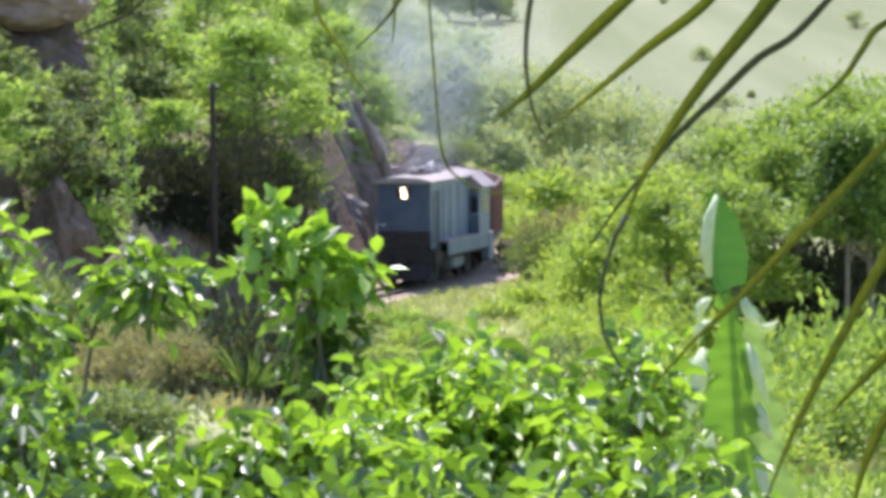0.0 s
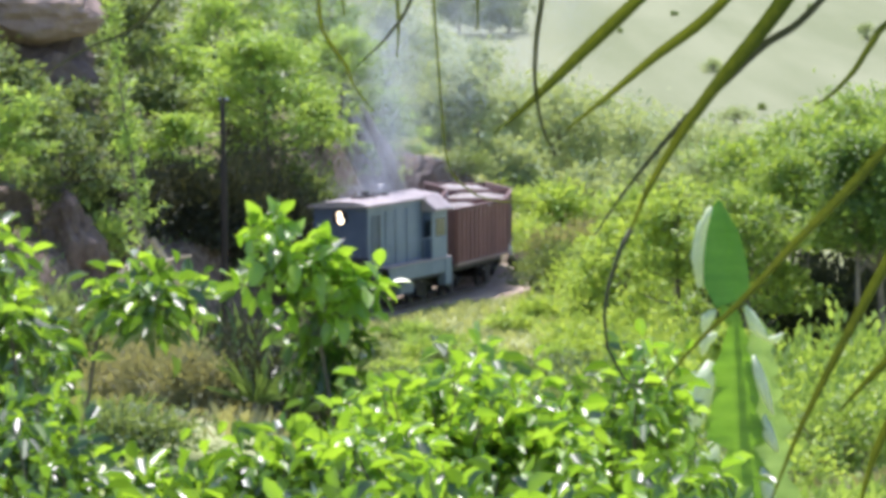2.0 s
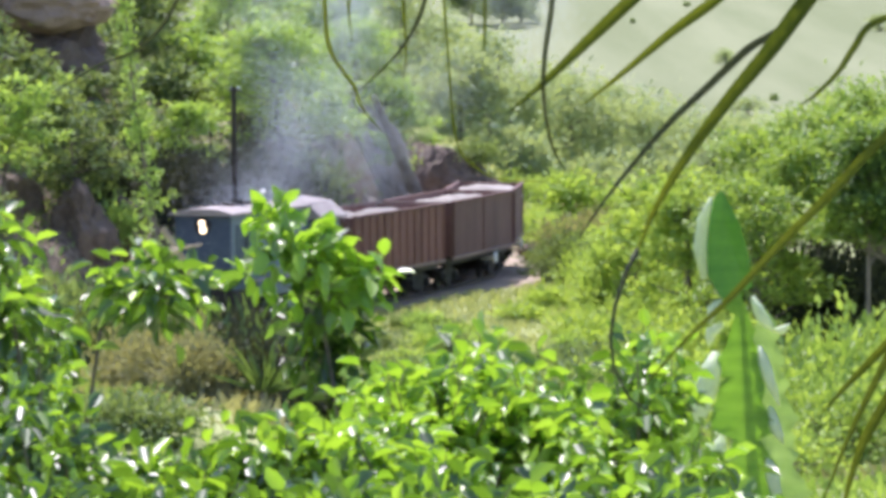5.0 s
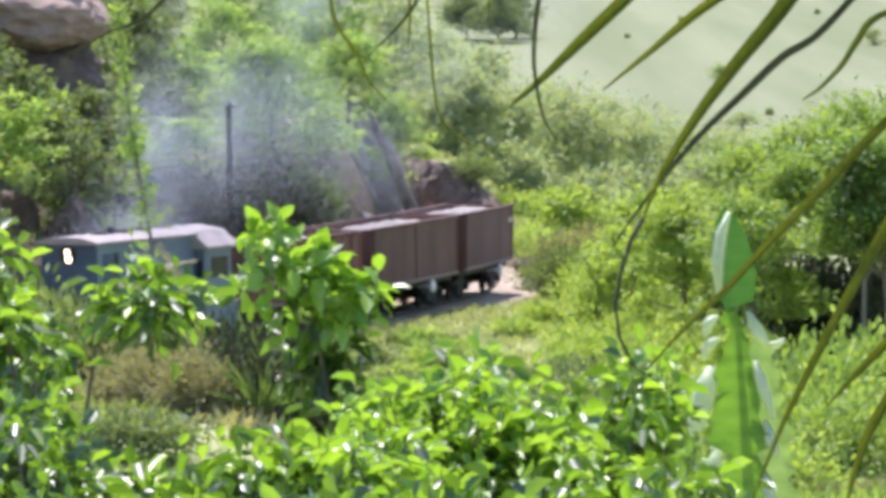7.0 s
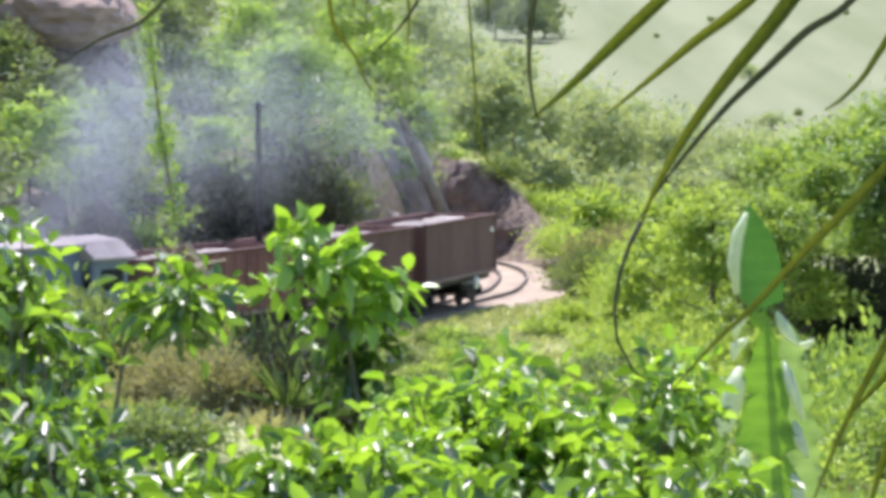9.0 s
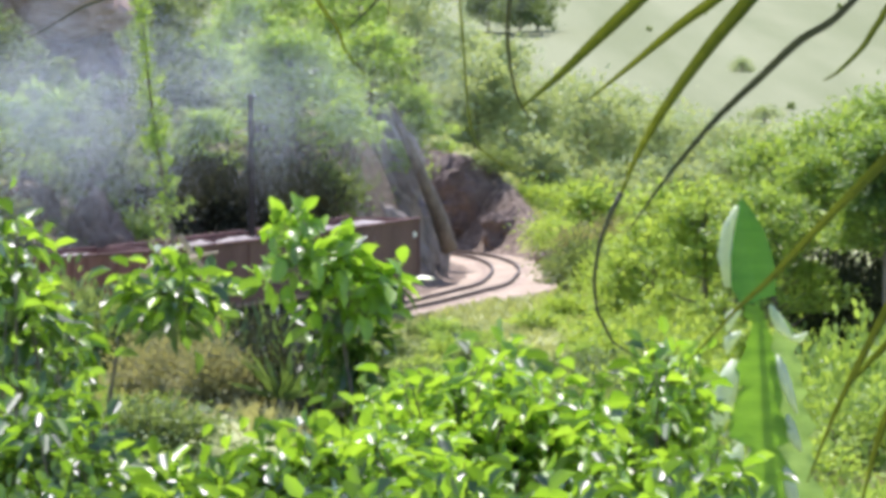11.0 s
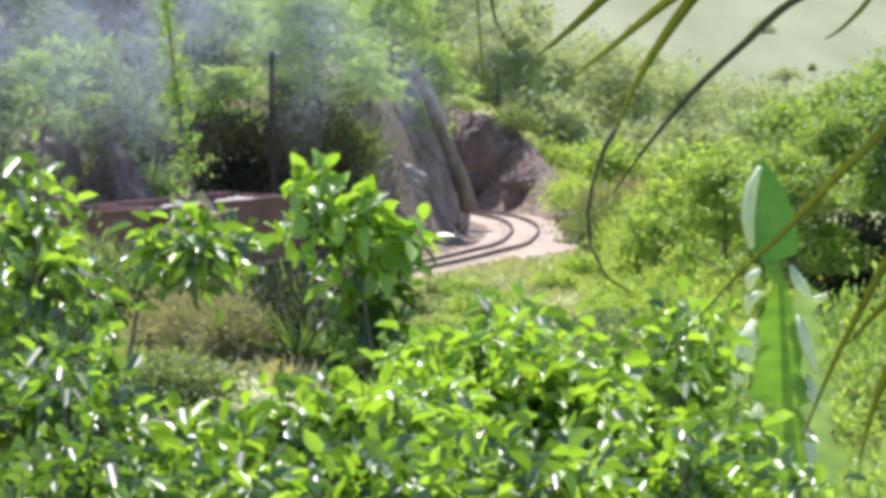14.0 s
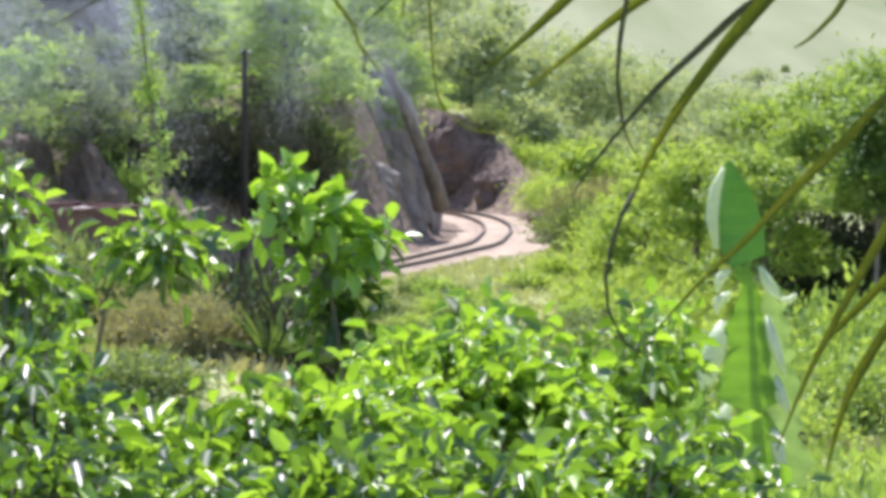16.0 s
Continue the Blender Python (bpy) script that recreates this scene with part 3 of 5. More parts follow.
def wagon(label, paint, ribs, seed, wheels, L=4.65):
    """An open high-sided wagon with a stone load."""
    rng = np.random.default_rng(seed)
    root = thing("open_wagon", label, "wagon", "wagons of the train")
    part("underframe", Shape().box(-L, L, -1.05, 1.05, 0.85, 1.12), BLACK, root)
    for y in (-1, 1):
        part("side_wall", Shape().box(-L, L, min(y * 1.24, y * 1.30), max(y * 1.24, y * 1.30), 1.18, 3.12, 0.015), paint, root)
        part("side_sill", Shape().box(-L, L, min(y * 1.20, y * 1.36), max(y * 1.20, y * 1.36), 1.08, 1.20, 0.015), RUST_SILL, root, "dusty side sill")
        part("top_rim", Shape().box(-L, L, min(y * 1.22, y * 1.37), max(y * 1.22, y * 1.37), 3.12, 3.22, 0.015), RUST_DARK, root)
        for x in np.linspace(-L + 0.1, L - 0.1, ribs):
            part("rib", Shape().box(x - 0.06, x + 0.06, min(y * 1.30, y * 1.345), max(y * 1.30, y * 1.345), 1.2, 3.12, 0.02), paint, root)
    for x in (-L, L):
        part("end_wall", Shape().box(x - 0.04, x + 0.04, -1.24, 1.24, 1.18, 3.18, 0.015), RUST_DARK, root)
        e = Shape()
        for y in (-0.75, 0, 0.75):
            e.box(x - 0.09 if x < 0 else x + 0.03, x - 0.03 if x < 0 else x + 0.09, y - 0.05, y + 0.05, 1.2, 3.1, 0.01)
        part("end_post", e, RUST_DARK, root)
    part("floor_plate", Shape().box(-L, L, -1.24, 1.24, 1.12, 1.18, 0.0), BLACK, root)
    # heaps of stone in the body
    nx, ny = 48, 14
    gx, gy = np.meshgrid(np.linspace(-L + 0.06, L - 0.06, nx), np.linspace(-1.22, 1.22, ny))
    z = 2.80 + 0.34 * np.cos(gx * 1.75 + seed) * np.cos(gy * 0.9) + rng.normal(size=gx.shape) * 0.035
    i = (np.arange(ny - 1)[:, None] * nx + np.arange(nx - 1)).reshape(-1, 1)
    part("stone_load", raw_mesh("stone_load", np.stack([gx, gy, z], -1).reshape(-1, 3), i + [0, 1, nx + 1, nx], LOAD), LOAD, root, "pale heaped stone load")
    for y in (-1, 1):
        if seed > 10:
            # added white disc on a stub paints the glint of a bearing cap
            part("glint_disc", Shape().tube([(-1.7, y * 0.80, 0.82), (-1.7, y * 1.30, 0.82), (-1.7, y * 1.301, 0.82), (-1.7, y * 1.38, 0.82), (-1.7, y * 1.40, 0.82)], [0.06, 0.06, 0.22, 0.22, 0.17], 18), WHITE, root, "round white disc for the glint of a bearing cap")
        if seed == 12:
            part("number_panel", Shape().box(-3.95, -3.65, min(y * 1.30, y * 1.312), max(y * 1.30, y * 1.312), 2.55, 2.72, 0), WHITE, root, "faded white marking")
    bogie(root, L - 1.35, wheels)
    bogie(root, 1.35 - L, wheels)
    coupler(root, L, 1)
    coupler(root, -L, -1)
    return root


WHEELS = []
TRAIN = [(locomotive(WHEELS), 4.3, 2.5)]
for j, (lab, paint, ribs, half_length) in enumerate((("red-brown ribbed open wagon loaded with pale stone", RUST, 13, 4.65),
                                                     ("plain brown open wagon loaded with pale stone", RUST_DARK, 3, 4.65),
                                                     ("plain brown last wagon with faded white marking", RUST_DARK, 2, 4.25))):
    TRAIN.append((wagon(lab, paint, ribs, 10 + j, WHEELS, half_length), 9.3 + 10.3 * j + half_length, half_length - 1.35))
SPEED = 4.05


def front_at(t):
    """Where the locomotive's front stands on the line."""
    return 59.6 + SPEED * t


def pose_on_line(s, half):
    a, b = on_line(s + half), on_line(s - half)
    c = (a + b) / 2
    za, zb = float(grade(a[1])), float(grade(b[1]))
    return pose(c[0], c[1], RAIL_TOP + (za + zb) / 2, 0, -math.degrees(math.atan2(za - zb, 2 * half)), math.degrees(math.atan2(a[1] - b[1], a[0] - b[0])))


# ---- wooden pole beside the line ----
def utility_pole():
    x, y = -6.06, 151.41
    z = land(x, y)
    root = thing("utility_pole", "dark weathered wooden line pole with short crossarm", "pole", at=pose(x, y, z))
    part("post", Shape().tube([(0, 0, -0.5), (0.02, 0, 4), (-0.04, 0, 7.95)], [0.13, 0.115, 0.09], 10), POLE, root)
    part("crossarm", Shape().box(-0.16, 0.16, -0.04, 0.04, 7.78, 7.86, 0.01), POLE, root)
    for px in (-0.12, 0.12):
        part("insulator", Shape().tube([(px, 0, 7.86), (px, 0, 7.91), (px, 0, 7.97)], [0.03, 0.05, 0.03], 8), WHITE, root)


utility_pole()


# ---- rocks of the cutting ----
def rock(name, label, at, size, mat, seed, rough=0.35, kind="", category="rock"):
    bm = bmesh.new()
    bmesh.ops.create_icosphere(bm, subdivisions=4, radius=1.0)
    off = Vector((seed * 7.1, seed * 3.3, seed * 1.7))
    for v in bm.verts:
        d = v.co.normalized()
        k = 1 + rough * noise.noise(d * 1.6 + off) + rough * 0.5 * noise.noise(d * 4 + off) + rough * 0.22 * abs(noise.noise(d * 11 + off))
        v.co = Vector((d.x * size[0], d.y * size[1], d.z * size[2])) * k
    me = Shape().take(bm).mesh(name, mat)
    ob = new(name, me)
    ob.matrix_basis = at
    return tagged(ob, label, category, kind=kind)


rock("boulder", "large pale pinkish boulder high on the hillside", pose(*(-13.175, 163.000, 10.679)), (2.3, 1.6, 1.2), ROCK, 1, 0.26)
# added rock: its dark colour stands for the shadow under the boulder
rock("rock_face", "rock below the boulder, overhang shadow in its dark colour", pose(*(-13.569, 164.000, 7.910)), (2.3, 1.6, 2.0), DARKROCK, 14, 0.35)
SLABS = (
    ((-1.843, 178.500, 3.577), (1.1, 1.2, 2.5), -24, 2), ((-0.856, 178.500, 2.040), (0.9, 1.0, 2.1), -14, 3), ((-2.668, 175.000, 2.192), (1.3, 1.2, 1.9), -30, 4), ((-1.305, 180.000, 4.631), (0.8, 1.0, 2.2), -28, 13),
    ((-10.75, 148.600, 2.85), (0.9, 0.9, 1.7), -16, 21), ((-9.35, 150.600, 2.75), (0.8, 0.9, 1.5), -22, 22), ((-13.351, 150.000, 3.095), (1.2, 1.1, 1.7), -20, 5), ((-11.848, 152.000, 2.818), (1.1, 1.0, 1.5), -28, 6), ((-3.857, 170.500, 2.178), (1.2, 1.1, 1.4), -20, 7), ((-0.089, 181.500, 1.240), (0.55, 0.9, 1.7), -4, 8))
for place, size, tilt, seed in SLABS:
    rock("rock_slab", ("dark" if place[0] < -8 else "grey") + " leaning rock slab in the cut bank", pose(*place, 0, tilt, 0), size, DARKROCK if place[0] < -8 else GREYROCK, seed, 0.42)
rock("rock_face", "dark earthen face of the railway cutting", pose(*(1.291, 206.000, 1.985), 0, 0, 0), (1.7, 1.2, 2.0), DARKROCK, 9, 0.4)
rock("rock_face", "brown crumbling earth beside the track", pose(*(3.145, 203.000, 0.725), 0, 12, 0), (1.1, 1.0, 1.2), DARKROCK, 10, 0.45)
rock("rock_face", "sunlit pinkish earth ledge above the cutting", pose(*(2.696, 207.000, 2.584), 0, 20, 0), (1.0, 1.0, 0.55), ROCK, 11, 0.4)
rock("stone", "small dark stone on the sandy verge", pose(*(4.555, 189.000, 0.421)), (0.42, 0.4, 0.3), DARKROCK, 12, 0.3)


def log(label, pts, r, mat=BARK):
    ob = new("fallen_log", Shape().tube(pts, [r * (1 - 0.6 * i / (len(pts) - 1)) for i in range(len(pts))], 9).mesh("fallen_log", mat, True))
    return tagged(ob, label, "log")


log("grey dead log leaning out of the bank", [(0.52, 178.60, 1.30), (0.175, 178.000, 2.500), (-0.478, 177.000, 4.065), (-1.062, 176.500, 5.425), (-1.750, 176.000, 6.951)], 0.36)
log("pale dead log fallen down the hillside", [(-7.433, 176.000, 7.123), (-8.925, 180.000, 8.498), (-10.024, 184.000, 9.597), (-11.158, 188.000, 11.781)], 0.28, TWIG)

# ---- trees on the hill inside the curve ----
HILL = (  # sideways and distance, height, spread, leaf, clumps
    (-5.0, 166.5, 6.2, 2.7, FEATHERY, 46), (-13.4, 156.5, 4.6, 2.0, OLIVE, 26), (-11.0, 158.5, 4.4, 1.8, OLIVE, 24), (-2.6, 181, 4.0, 2.0, FEATHERY, 26), (-7.6, 180, 5.6, 2.0, FEATHERY, 26), (-6.9, 186, 7.0, 2.3, FEATHERY, 28),
    (-10.6, 168, 6.0, 2.2, OLIVE, 30), (-17.0, 164, 6.0, 2.2, OLIVE, 30), (-12.2, 174, 7.0, 2.4, FEATHERY, 28), (-16.2, 168, 6.5, 2.6, OLIVE, 30),
    (-15.4, 158, 4.6, 1.9, OLIVE, 24), (-18.3, 160, 5.6, 2.4, OLIVE, 26), (-9.1, 166, 3.6, 1.7, OLIVE, 22), (-14.2, 182, 6.5, 2.5, FEATHERY, 26),
    (-10.4, 184, 6.5, 2.4, OLIVE, 26), (-3.4, 190, 6.4, 2.3, FEATHERY, 28), (-1.2, 188, 4.6, 1.8, FEATHERY, 24), (-17.5, 178, 6.0, 2.6, OLIVE, 26),
    (-6.6, 170, 3.2, 1.5, FEATHERY, 22), (-12.6, 158, 3.6, 1.6, FEATHERY, 22), (-8.8, 176, 4.5, 1.8, FEATHERY, 24), (-19.5, 151, 5.0, 2.2, OLIVE, 26),
    (-3.2, 172.5, 2.2, 1.1, FEATHERY, 18), (-1.6, 178.5, 2.0, 1.0, FEATHERY, 14), (-20.5, 168, 6.5, 2.6, OLIVE, 26), (-22, 160, 6.0, 2.4, OLIVE, 26))
for i, (x, y, h, w, m, c) in enumerate(HILL):
    kind_ = "bright feathery-leaved tree" if m is FEATHERY else "dull olive-leaved tree"
    tree("tree", kind_ + " on the steep bank above the line", "tree", (x, y, land(x, y)), h, w, m, 100 + i, clumps=int(c * 1.9), per=58,
         leaf=0.27, trunk_r=0.09, flat=0.34 if m is FEATHERY else 0.45, low=0.25, tuft=(0.14, 0.27), group="trees on the bank")

rng = np.random.default_rng(21)
for i in range(40):
    u = rng.uniform(59, 106)
    q, d = on_line(u), on_line(u + 0.5) - on_line(u - 0.5)
    d = d / np.hypot(*d)
    off = rng.uniform(3.4, 8.5)
    if 63 < u < 76 and off < 6.0:
        continue
    x, y = q[0] + d[1] * off, q[1] - d[0] * off
    m = (OLIVE, OLIVE, FEATHERY, OLIVE)[i % 4]
    bush("bank_shrub", ("feathery light" if m is FEATHERY else "shaded dull") + " green shrub on the cut bank", (x, y, land(x, y) - 0.1), rng.uniform(0.7, 1.3),
         rng.uniform(0.9, 2.0), m, 1200 + i, n=1000, leaf=0.24, group="shrubs on the bank")

for i, (u, off, h, w) in enumerate(((79.5, 4.7, 4.4, 1.7), (83.5, 5.2, 4.8, 1.8), (87.5, 4.8, 4.6, 1.8), (91.5, 5.4, 5.0, 2.0), (96, 5.0, 4.8, 1.9), (101, 5.0, 5.0, 2.0), (68.5, 5.6, 3.4, 1.5))):
    q, d = on_line(u), on_line(u + 0.5) - on_line(u - 0.5)
    d = d / np.hypot(*d)
    x, y = q[0] + d[1] * off, q[1] - d[0] * off
    tree("tree", "dull olive-leaved young tree at the foot of the bank", "tree", (x, y, land(x, y)), h, w, FEATHERY if i in (1, 6) else OLIVE, 160 + i, clumps=40, per=50,
         leaf=0.26, trunk_r=0.07, flat=0.4, low=0.3, tuft=(0.14, 0.28), group="trees on the bank")

# added thickets: the bank's shade is painted in their near-black leaves
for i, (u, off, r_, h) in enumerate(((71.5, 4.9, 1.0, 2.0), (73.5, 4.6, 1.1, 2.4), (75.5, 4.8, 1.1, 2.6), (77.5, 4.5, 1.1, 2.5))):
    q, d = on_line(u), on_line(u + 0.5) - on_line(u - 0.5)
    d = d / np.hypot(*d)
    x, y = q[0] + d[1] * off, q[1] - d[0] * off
    bush("thicket", "thicket at the foot of the bank, shade in its leaf colour", (x, y, land(x, y) - 0.1), r_, h, SHADE, 1300 + i, n=2600, leaf=0.22, group="shaded thicket", stems=12)

# more of them where the trees' shade falls, again by leaf colour
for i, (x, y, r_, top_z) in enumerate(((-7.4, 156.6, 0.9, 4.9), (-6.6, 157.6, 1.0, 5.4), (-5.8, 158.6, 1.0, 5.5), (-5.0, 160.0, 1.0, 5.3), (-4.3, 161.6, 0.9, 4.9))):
    bush("thicket", "added thicket under the feathery trees, leaf colour painted as shade", (x, y, land(x, y) - 0.1), r_, max(1.4, top_z - land(x, y)), SHADE, 1320 + i, n=3200, leaf=0.22, group="shaded thicket", stems=14)

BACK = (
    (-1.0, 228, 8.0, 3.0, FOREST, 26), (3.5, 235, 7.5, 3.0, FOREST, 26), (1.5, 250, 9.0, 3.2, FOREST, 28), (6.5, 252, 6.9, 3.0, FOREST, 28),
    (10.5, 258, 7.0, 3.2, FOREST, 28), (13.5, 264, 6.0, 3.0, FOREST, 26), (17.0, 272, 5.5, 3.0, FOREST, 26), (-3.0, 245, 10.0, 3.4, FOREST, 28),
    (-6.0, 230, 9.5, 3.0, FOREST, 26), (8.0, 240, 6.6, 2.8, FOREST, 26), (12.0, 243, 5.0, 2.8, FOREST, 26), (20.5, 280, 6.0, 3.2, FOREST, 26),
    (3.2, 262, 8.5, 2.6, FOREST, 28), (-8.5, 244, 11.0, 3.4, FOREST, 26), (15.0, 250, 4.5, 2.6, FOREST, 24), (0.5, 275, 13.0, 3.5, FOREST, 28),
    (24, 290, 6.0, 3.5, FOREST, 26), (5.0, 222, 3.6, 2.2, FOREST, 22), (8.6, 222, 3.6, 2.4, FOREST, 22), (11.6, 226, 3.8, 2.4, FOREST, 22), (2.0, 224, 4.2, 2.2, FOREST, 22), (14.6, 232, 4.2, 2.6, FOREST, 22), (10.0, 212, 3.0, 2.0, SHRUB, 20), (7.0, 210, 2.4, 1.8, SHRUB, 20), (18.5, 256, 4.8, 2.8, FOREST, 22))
# the woodland's haze lies in the pale FOREST leaf colour
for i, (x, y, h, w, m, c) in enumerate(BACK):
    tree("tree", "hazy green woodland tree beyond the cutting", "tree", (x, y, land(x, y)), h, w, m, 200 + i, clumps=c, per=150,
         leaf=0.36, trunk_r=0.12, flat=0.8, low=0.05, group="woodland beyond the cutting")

RIGHT = (
    (10.5, 142, 6.6, 2.0, BROAD, 34), (12.6, 146, 8.0, 2.4, BROAD, 36), (8.8, 150, 5.6, 1.9, SHRUB, 30), (14.5, 140, 8.0, 2.4, BROAD, 34),
    (7.6, 158, 4.2, 1.7, SHRUB, 26), (9.1, 133, 2.6, 1.2, SHRUB, 24), (13.6, 152, 8.6, 2.6, BROAD, 44), (16.0, 150, 8.5, 2.6, BROAD, 44), (11.4, 156, 7.4, 2.4, BROAD, 40), (16.5, 158, 9.0, 3.0, BROAD, 44), (15.5, 145, 8.6, 2.6, BROAD, 40))
for i, (x, y, h, w, m, c) in enumerate(RIGHT):
    tree("tree", "leafy green tree in full sun beside the valley", "tree", (x, y, land(x, y)), h, w, m, 300 + i, clumps=c, per=150,
         leaf=0.25, trunk_r=0.13, flat=0.5, low=0.60 if x > 11 else 0.10, tuft=(0.18, 0.34), group="trees beside the valley")

# added to fill the hollow: canopy shadow put into the leaf colour
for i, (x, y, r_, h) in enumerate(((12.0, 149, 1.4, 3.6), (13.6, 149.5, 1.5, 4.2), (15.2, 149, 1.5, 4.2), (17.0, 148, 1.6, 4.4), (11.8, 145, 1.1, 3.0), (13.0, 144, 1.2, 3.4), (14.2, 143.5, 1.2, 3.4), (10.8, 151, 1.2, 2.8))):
    bush("thicket", "dense thicket under the trees, near-black leaves for their shadow", (x, y, land(x, y)), r_, h, SHADE, 350 + i, n=4200, leaf=0.24, group="shaded thicket", stems=14)

tree("tree", "tall tree with a deep green crown", "tree", (13.6, 139.0, land(13.6, 139.0)), 8.8, 1.4, DEEP, 390, clumps=40, per=110, leaf=0.26, trunk_r=0.09, flat=0.5, low=0.55, tuft=(0.2, 0.4))

SHRUBS = (  # sideways, distance, radius, height, leaf, count
    (5.2, 196, 1.5, 1.5, SHRUB, 2200), (6.8, 192, 1.6, 1.3, SHRUB, 2200), (4.2, 206, 1.2, 1.2, SHRUB, 1600), (8.6, 186, 1.8, 1.6, SHRUB, 2400),
    (5.0, 178, 0.9, 1.1, OLIVE, 1400), (5.4, 172, 1.0, 1.9, OLIVE, 1800), (6.6, 170, 1.3, 1.5, SHRUB, 2200), (8.2, 172, 1.6, 1.8, SHRUB, 2600),
    (6.4, 158, 1.4, 1.6, SHRUB, 2400), (8.0, 152, 1.5, 1.6, SHRUB, 2600), (9.6, 160, 1.6, 1.8, BROAD, 2600), (4.6, 162, 0.9, 0.8, SHRUB, 1400),
    (6.0, 146, 1.2, 1.2, SHRUB, 2200), (3.4, 156, 0.8, 0.5, SHRUB, 1000), (8.4, 136, 1.3, 1.3, SHRUB, 2400), (4.8, 138, 1.3, 1.2, OLIVE, 2400),
    (3.2, 128, 1.4, 1.2, OLIVE, 2600), (10.2, 128, 1.4, 1.5, SHRUB, 2600), (6.6, 126, 1.4, 1.4, SHRUB, 2600), (1.6, 134, 1.0, 0.7, SHRUB, 1500),
    (-1.0, 128, 1.1, 1.0, OLIVE, 2000), (10.5, 182, 1.8, 1.8, BROAD, 2400), (7.4, 180, 1.6, 1.8, SHRUB, 2400), (9.4, 170, 1.7, 2.2, SHRUB, 2600), (7.0, 164, 1.4, 1.8, SHRUB, 2200), (10.8, 152, 1.6, 1.4, SHRUB, 2400), (8.8, 144, 1.3, 1.7, SHRUB, 2400), (5.6, 152, 1.0, 1.0, SHRUB, 1800), (9.4, 122, 1.3, 1.2, SHRUB, 2400), (2.6, 206, 1.0, 1.0, OLIVE, 1300), (0.6, 207, 1.0, 1.2, SHRUB, 1300),
    (7.0, 143, 1.4, 1.9, SHRUB, 2600), (9.2, 141, 1.5, 2.1, SHRUB, 2600), (-12.5, 131, 1.4, 2.2, SHRUB, 2400), (-10.6, 128, 1.3, 1.7, SHRUB, 2200), (-9.6, 134, 0.9, 1.1, SHRUB, 1500), (-14.2, 128, 1.4, 2.4, SHRUB, 2400),
    (6.0, 187, 0.9, 1.7, DRY, 2200), (6.9, 188, 1.0, 1.9, DRY, 2400), (7.7, 189, 0.9, 2.1, DRY, 2200), (5.3, 184, 0.7, 0.9, DRY, 1500),
    (-7.5, 128, 1.1, 1.2, OLIVE, 1800), (-5.0, 130, 1.0, 1.0, OLIVE, 1800), (-3.0, 134, 0.9, 0.8, SHRUB, 1500))
for i, (x, y, r, h, m, n) in enumerate(SHRUBS):
    bush("shrub", ("sunlit yellow-green shrub" if m is SHRUB else "pale dry scrubby bush" if m is DRY else "dull green scrubby bush") + " on the grassy slope", (x, y, land(x, y)), r, h, m, 400 + i,
         n=n, leaf=0.20, group="shrubs on the slope")

for i in range(6):
    y = rng.uniform(430, 950)
    x = y * rng.uniform(0.015, 0.105)
    bush("meadow_bush", "small dark bush on the pale far meadow", (x, y, land(x, y) - 0.1), rng.uniform(0.35, 0.7), rng.uniform(0.6, 1.1), OLIVE, 1500 + i, n=220, leaf=0.4, group="bushes on the meadow", stems=4)
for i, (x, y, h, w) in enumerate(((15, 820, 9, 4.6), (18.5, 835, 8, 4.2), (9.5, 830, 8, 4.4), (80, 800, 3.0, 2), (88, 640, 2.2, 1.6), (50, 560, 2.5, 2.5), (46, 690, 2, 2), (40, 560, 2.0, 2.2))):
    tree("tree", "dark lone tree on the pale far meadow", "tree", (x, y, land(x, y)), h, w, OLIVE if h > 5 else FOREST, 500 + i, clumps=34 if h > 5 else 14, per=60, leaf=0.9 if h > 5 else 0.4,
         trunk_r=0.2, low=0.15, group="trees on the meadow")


def sapling():
    """A slender young tree with leaf tufts all the way up."""
    rng = np.random.default_rng(77)
    foot = (-7.185, 130.000, 0.625)
    top, foot = [(-8.323, 130.000, 10.533), (-8.169, 130.000, 8.780), (-7.857, 130.000, 6.386), (-7.447, 130.000, 4.149)], (foot[0], foot[1], land(foot[0], foot[1]) - 0.1)
    path = [Vector(p) for p in (foot, *reversed(top))]
    root = thing("sapling", "slender young tree with small tufted leaves", "sapling")
    part("trunk", Shape().tube(path, [0.06, 0.05, 0.045, 0.035, 0.015], 7), BARK, root)
    pts = []
    for k in range(64):
        u = rng.uniform(0.9, 4)
        i = min(int(u), 3)
        c = np.array(path[i].lerp(path[i + 1], u - i))
        wide = 0.46 if u < 2.0 else (0.22 if u < 3.0 else 0.11)
        pts.append(c + rng.normal(size=3) * wide * 0.7 + rng.normal(size=(15, 3)) * 0.13)
    p = np.concatenate(pts)
    part("foliage", leaves("foliage", p, rng.normal(size=p.shape) + [0, 0, 0.3], 0.19, FEATHERY, rng), FEATHERY, root)


sapling()


